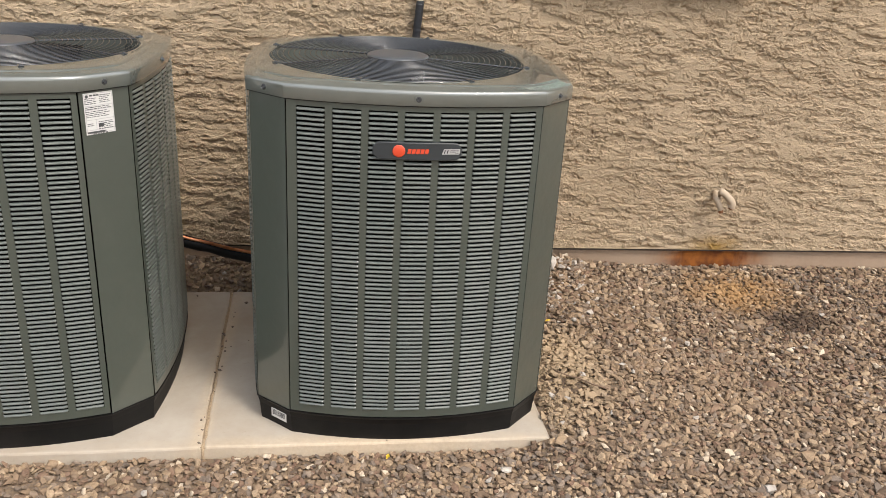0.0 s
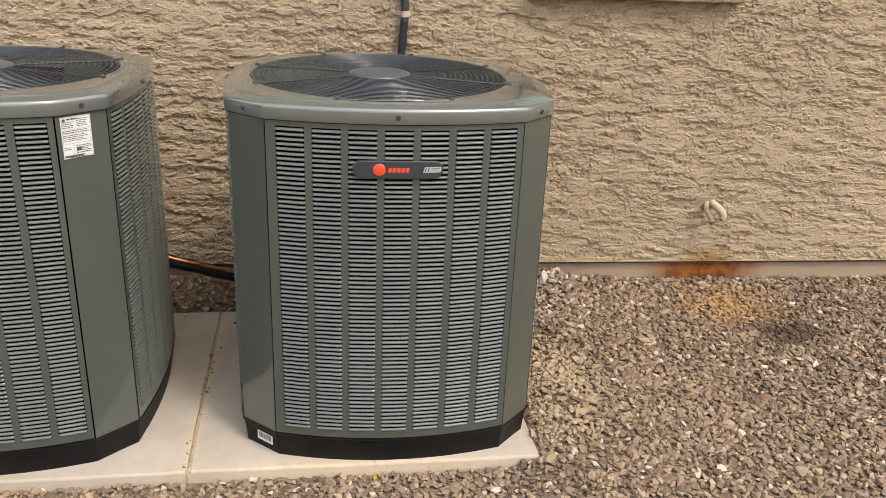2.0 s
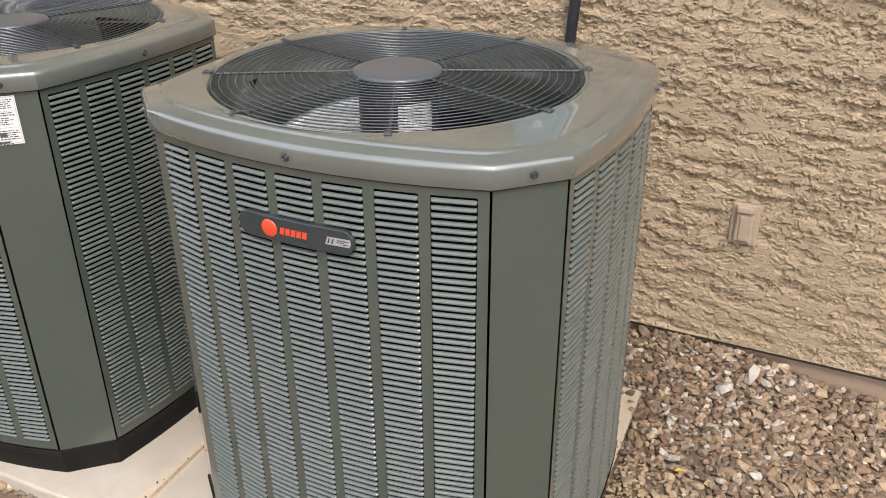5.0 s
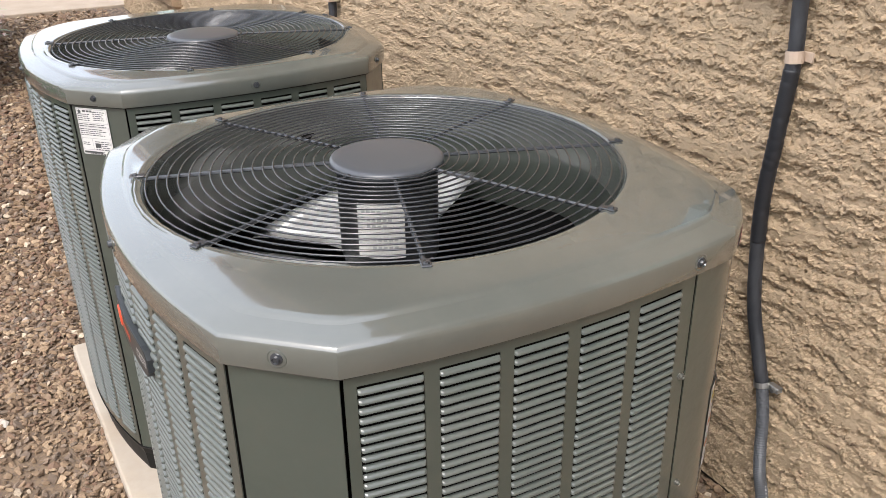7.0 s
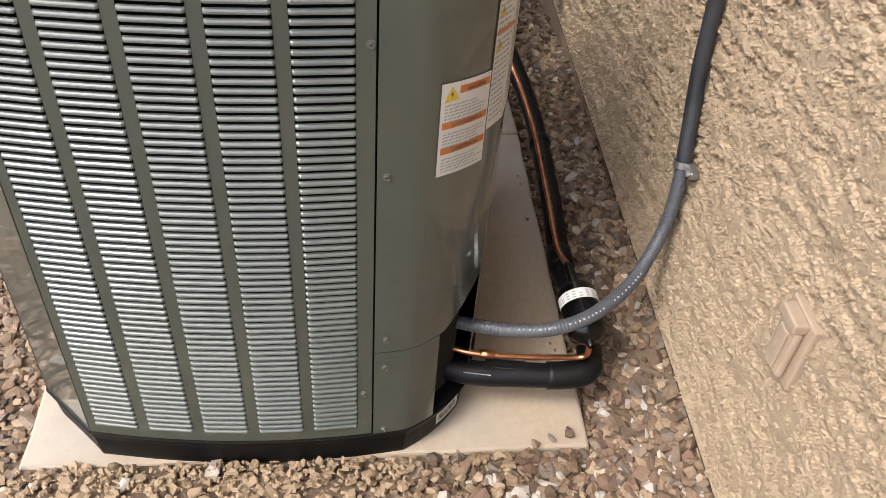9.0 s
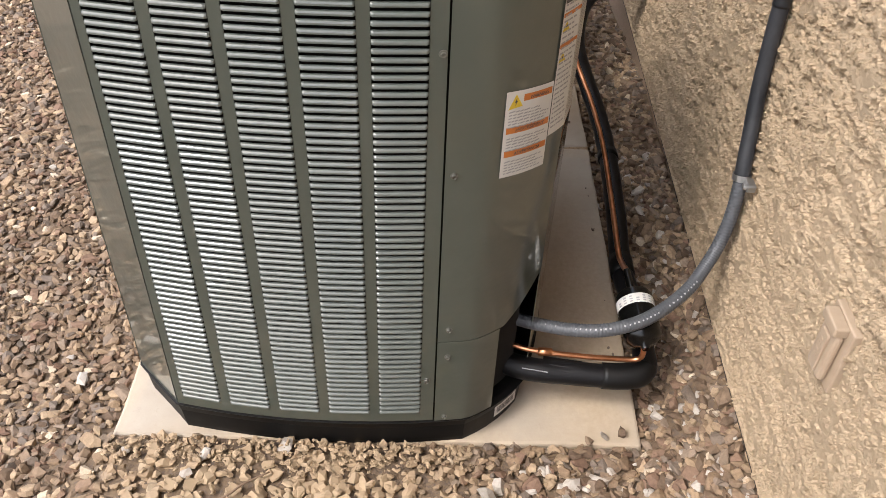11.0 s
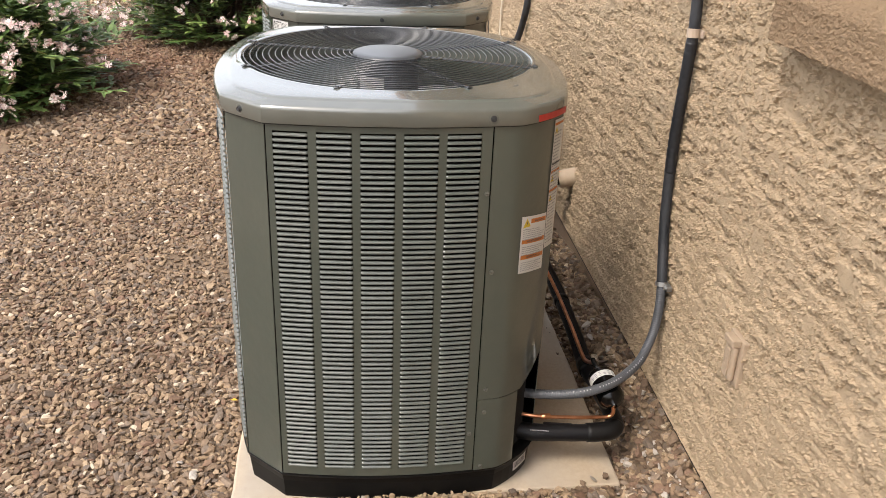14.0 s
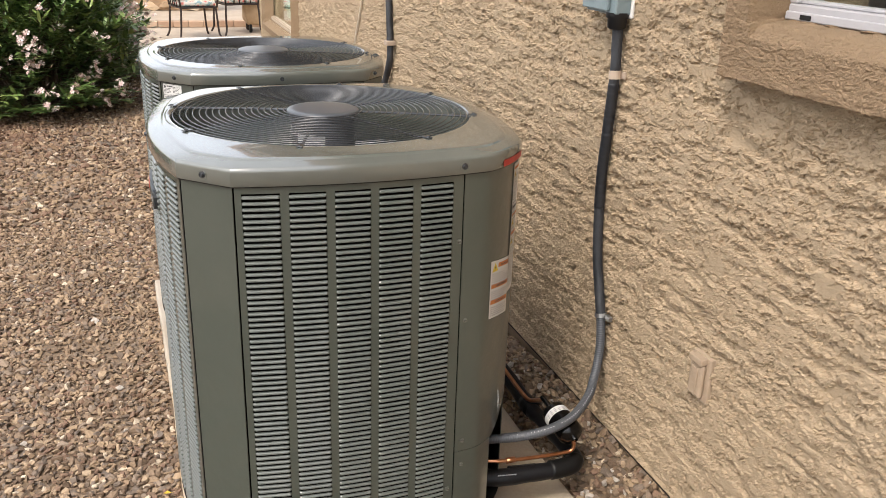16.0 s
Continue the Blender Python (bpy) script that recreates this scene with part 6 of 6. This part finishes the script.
# ---- oleander bushes ----
def oleander(name, x, y, radius, height, stems, seed, label):
    rnd = random.Random(seed)
    bush = empty(name, pose(x, y, float(ground_height(x, y)) - 0.01), label, "bush", "oleander bushes")
    wood = bmesh.new()
    V, F, PV, PF = [], [], [], []
    for s in range(stems):
        az = rnd.uniform(0, 2 * math.pi)
        lean = math.sqrt(rnd.uniform(0.02, 1.0))
        tall = height * (1.0 - 0.62 * lean ** 2.2) * rnd.uniform(0.72, 1.08)
        if s % 3 == 0:
            lean = rnd.uniform(0.72, 1.05)
            tall = height * rnd.uniform(0.06, 0.42)
        reach = radius * lean * rnd.uniform(0.85, 1.12)
        d = Vector((math.cos(az), math.sin(az), 0))
        base = d * rnd.uniform(0.02, 0.22) * radius
        tip = d * reach + Vector((0, 0, tall))
        mid = base.lerp(tip, 0.5) + Vector((0, 0, 0.12 * tall)) - d * 0.1 * reach
        line = [base.lerp(mid, t).lerp(mid.lerp(tip, t), t) for t in (q / 7 for q in range(8))]
        if s % 5 == 0:
            tube(wood, line, [0.014 - 0.0015 * q for q in range(8)], 5)
        whorls = rnd.randint(6, 9)
        for w in range(whorls):
            t = 1.0 - w * rnd.uniform(0.045, 0.075)
            p = base.lerp(mid, t).lerp(mid.lerp(tip, t), t)
            axis = (tip - mid).normalized()
            for q in range(3):
                a = rnd.uniform(0, 6.283)
                side = Vector((math.cos(a), math.sin(a), 0))
                up = rnd.uniform(0.35, 1.25)
                way = (side + axis * up).normalized()
                ln = rnd.uniform(0.095, 0.155)
                wide = ln * rnd.uniform(0.105, 0.150)
                across = way.cross(Vector((0, 0, 1)))
                across = across.normalized() if across.length > 0.05 else Vector((1, 0, 0))
                nrm = across.cross(way)
                droop = Vector((0, 0, -ln * rnd.uniform(0.02, 0.22)))
                b = len(V)
                m1, m2, e = p + way * ln * 0.35 - nrm * 0.004, p + way * ln * 0.70 + droop * 0.35, p + way * ln + droop
                V += [p, m1 + across * wide, m1 - nrm * wide * 0.25, m1 - across * wide, m2 + across * wide * 0.75, m2 - across * wide * 0.75, e]
                F += [(b, b + 1, b + 2), (b, b + 2, b + 3), (b + 1, b + 4, b + 2), (b + 2, b + 4, b + 5), (b + 2, b + 5, b + 3), (b + 4, b + 6, b + 5)]
        if rnd.random() < 0.26:
            for q in range(rnd.randint(6, 12)):
                c = tip + axis * 0.07 + Vector((rnd.gauss(0, 0.034), rnd.gauss(0, 0.034), rnd.gauss(0.03, 0.026)))
                face = Vector((rnd.gauss(0, 1), rnd.gauss(0, 1), rnd.uniform(0.3, 1.6))).normalized()
                u = face.orthogonal().normalized()
                v = face.cross(u)
                r = rnd.uniform(0.016, 0.026)
                for k in range(5):
                    a = k * 1.2566 + 0.3
                    e1 = c + (u * math.cos(a) + v * math.sin(a)) * r + face * r * 0.25
                    e2 = c + (u * math.cos(a + 0.85) + v * math.sin(a + 0.85)) * r * 1.05 + face * r * 0.15
                    b = len(PV)
                    PV += [c, e1, e2]
                    PF += [(b, b + 1, b + 2)]
    part("stem", wood, M_BARK, bush, "grey-brown stems", smooth=True)
    cr = new("crown", fast_mesh("crown", np.array([p[:] for p in V]), np.array(F), M_LEAF))
    tagged(cr, "narrow dark green leaves in whorls", kind="stuff").parent = bush
    fl = new("blossom", fast_mesh("blossom", np.array([p[:] for p in PV]), np.array(PF), M_PETAL))
    tagged(fl, "clusters of pale pink flowers", kind="stuff").parent = bush
    return bush


oleander("oleander_bush", -3.45, -0.10, 0.92, 0.98, 600, 3, "leafy green oleander bush with pale pink flower clusters")
oleander("oleander_bush", -5.62, 1.22, 0.88, 1.80, 820, 4, "dense green oleander bush with many pale pink flowers")
oleander("oleander_bush", -7.10, 1.62, 0.56, 1.35, 360, 5, "oleander bush with sunlit yellow-green tips beside the patio")
oleander("oleander_bush", -13.6, -2.6, 0.6, 0.8, 120, 6, "small far oleander bush on bare gravel")

# ---- patio beyond the wall ----
bm = bmesh.new()
box(bm, -15.0, -8.35, 1.15, 8.0, -0.08, 0.022, 0.01, 2)
tagged(part("patio_paving", bm, M_PATIO), "pale tan patio paving beyond the gravel", "paving", kind="structure")
bm = bmesh.new()
box(bm, -15.0, -11.30, 1.9, 8.0, 0.022, 0.125, 0.01, 2)
hearth = tagged(part("raised_patio_step", bm, M_PATIO), "low tan raised step edged with brick", "step", kind="structure")
bm = bmesh.new()
box(bm, -0.045, 0.045, -0.105, 0.105, -0.045, 0.045, 0.006, 1)
brick_me = mesh_from(bm, "brick", M_BRICK)
for q in range(26):
    ob = new("brick", brick_me)
    ob.parent = hearth
    ob.matrix_basis = pose(-11.27, 2.02 + q * 0.218, 0.070)
bm = bmesh.new()
box(bm, -13.2, -12.75, 0.8, 3.35, 0.125, 1.30, 0.02, 2)
stonewall = tagged(part("garden_stone_wall", bm, M_FIELD), "tan fieldstone garden wall behind the patio", "stone wall")
stones = []
for q in range(6):
    rs = np.random.RandomState(q + 40)
    v, f = stone_cloud(rs, np.array([[0.0, 0.0]]), 0.15, ICO_V, ICO_F, 0.0, 0.1)
    v = v - v.mean(0)
    v = v / np.abs(v).max(0) * np.array([0.06, 0.17, 0.10])
    stones.append(fast_mesh("stone", v, f, M_FIELD))
for r in range(6):
    for q in range(8):
        ob = new("stone", stones[(q * 3 + r * 5) % 6])
        ob.parent = stonewall
        ob.matrix_basis = pose(-12.74, 0.95 + q * 0.325 + (r % 2) * 0.14, 0.22 + r * 0.195)


def patio_chair(m, label):
    ch = empty("patio_chair", m, label, "chair", "patio chairs")
    bm = bmesh.new()
    box(bm, -0.25, 0.25, -0.25, 0.25, 0.40, 0.425, 0.01, 2)
    part("seat", bm, M_IRON, ch)
    bm = bmesh.new()
    box(bm, -0.24, 0.24, -0.24, 0.24, 0.427, 0.50, 0.030, 3)
    part("cushion", bm, M_CUSHION, ch, "pale floral seat cushion", smooth=True)
    for sx, sy in ((-1, -1), (1, -1), (-1, 1), (1, 1)):
        bm = bmesh.new()
        tube(bm, spline([(0.235 * sx, 0.235 * sy, 0.42), (0.245 * sx, 0.245 * sy, 0.25), (0.25 * sx, 0.26 * sy, 0.08), (0.28 * sx, 0.29 * sy, 0.0)], 5), 0.014, 7)
        part("leg", bm, M_IRON, ch, smooth=True)
    for sx in (-1, 1):
        bm = bmesh.new()
        tube(bm, spline([(0.26 * sx, -0.24, 0.42), (0.28 * sx, -0.25, 0.55), (0.28 * sx, -0.20, 0.655), (0.27 * sx, 0.0, 0.665), (0.25 * sx, 0.25, 0.64)], 5), 0.014, 7)
        part("armrest", bm, M_IRON, ch, smooth=True)
    bm = bmesh.new()
    tube(bm, spline([(-0.24, 0.24, 0.42), (-0.25, 0.28, 0.70), (-0.20, 0.32, 0.95), (0.0, 0.33, 1.02), (0.20, 0.32, 0.95), (0.25, 0.28, 0.70), (0.24, 0.24, 0.42)], 6), 0.014, 7)
    for x in (-0.12, -0.04, 0.04, 0.12):
        tube(bm, [(x, 0.25, 0.42), (x, 0.32, 0.98)], 0.008, 6)
    part("backrest", bm, M_IRON, ch, "open iron back with bars", smooth=True)
    bm = bmesh.new()
    box(bm, -0.22, 0.22, 0.20, 0.27, 0.50, 0.84, 0.025, 3)
    part("back_cushion", bm, M_CUSHION, ch, "pale floral back cushion", smooth=True)
    return ch


patio_chair(pose(-10.05, 2.80, 0.022, 0, 0, 195), "dark bronze iron patio chair with floral cushion")
patio_chair(pose(-10.55, 3.42, 0.022, 0, 0, 285), "dark bronze iron patio chair turned aside, with cushion")

grill = empty("covered_grill", pose(-10.75, 3.78, 0.022), "wheeled grill under a tan canvas cover", "grill")
bm = bmesh.new()
box(bm, -0.28, 0.28, -0.24, 0.24, 0.10, 1.0, 0.08, 3)
bmesh.ops.subdivide_edges(bm, edges=[e for e in bm.edges if e.calc_length() > 0.3], cuts=8, use_grid_fill=True)
for v in bm.verts:
    v.co += Vector((noise.noise(v.co * 6), noise.noise(v.co * 6 + Vector((9, 0, 0))), 0)) * 0.045
part("cover", bm, M_CANVAS, grill, "creased tan canvas cover", smooth=True)
for sx in (-0.2, 0.2):
    for sy in (-0.17, 0.17):
        bm = bmesh.new()
        lathe(bm, [(0.0, -0.02), (0.05, -0.02), (0.06, -0.01), (0.06, 0.01), (0.05, 0.02), (0.0, 0.02)], 16, Matrix.Translation((sx, sy, 0.06)) @ Matrix.Rotation(radians(90), 4, "X"))
        part("wheel", bm, M_RUBBER, grill)
        bm = bmesh.new()
        tube(bm, [(sx, sy, 0.06), (sx, sy, 0.16)], 0.012, 6)
        part("caster_fork", bm, M_IRON, grill)
rs = np.random.RandomState(3)
v, f = stone_cloud(rs, np.array([[0.0, 0.0]]), 0.14, ICO_V, ICO_F, 0.0, 0.05)
ob = new("white_bag", fast_mesh("white_bag", v - v.mean(0), f, M_CAULK))
ob.matrix_world = Matrix.Translation((-12.0, -1.87, 0.06))
tagged(ob, "small crumpled white bag lying on far gravel", "bag")
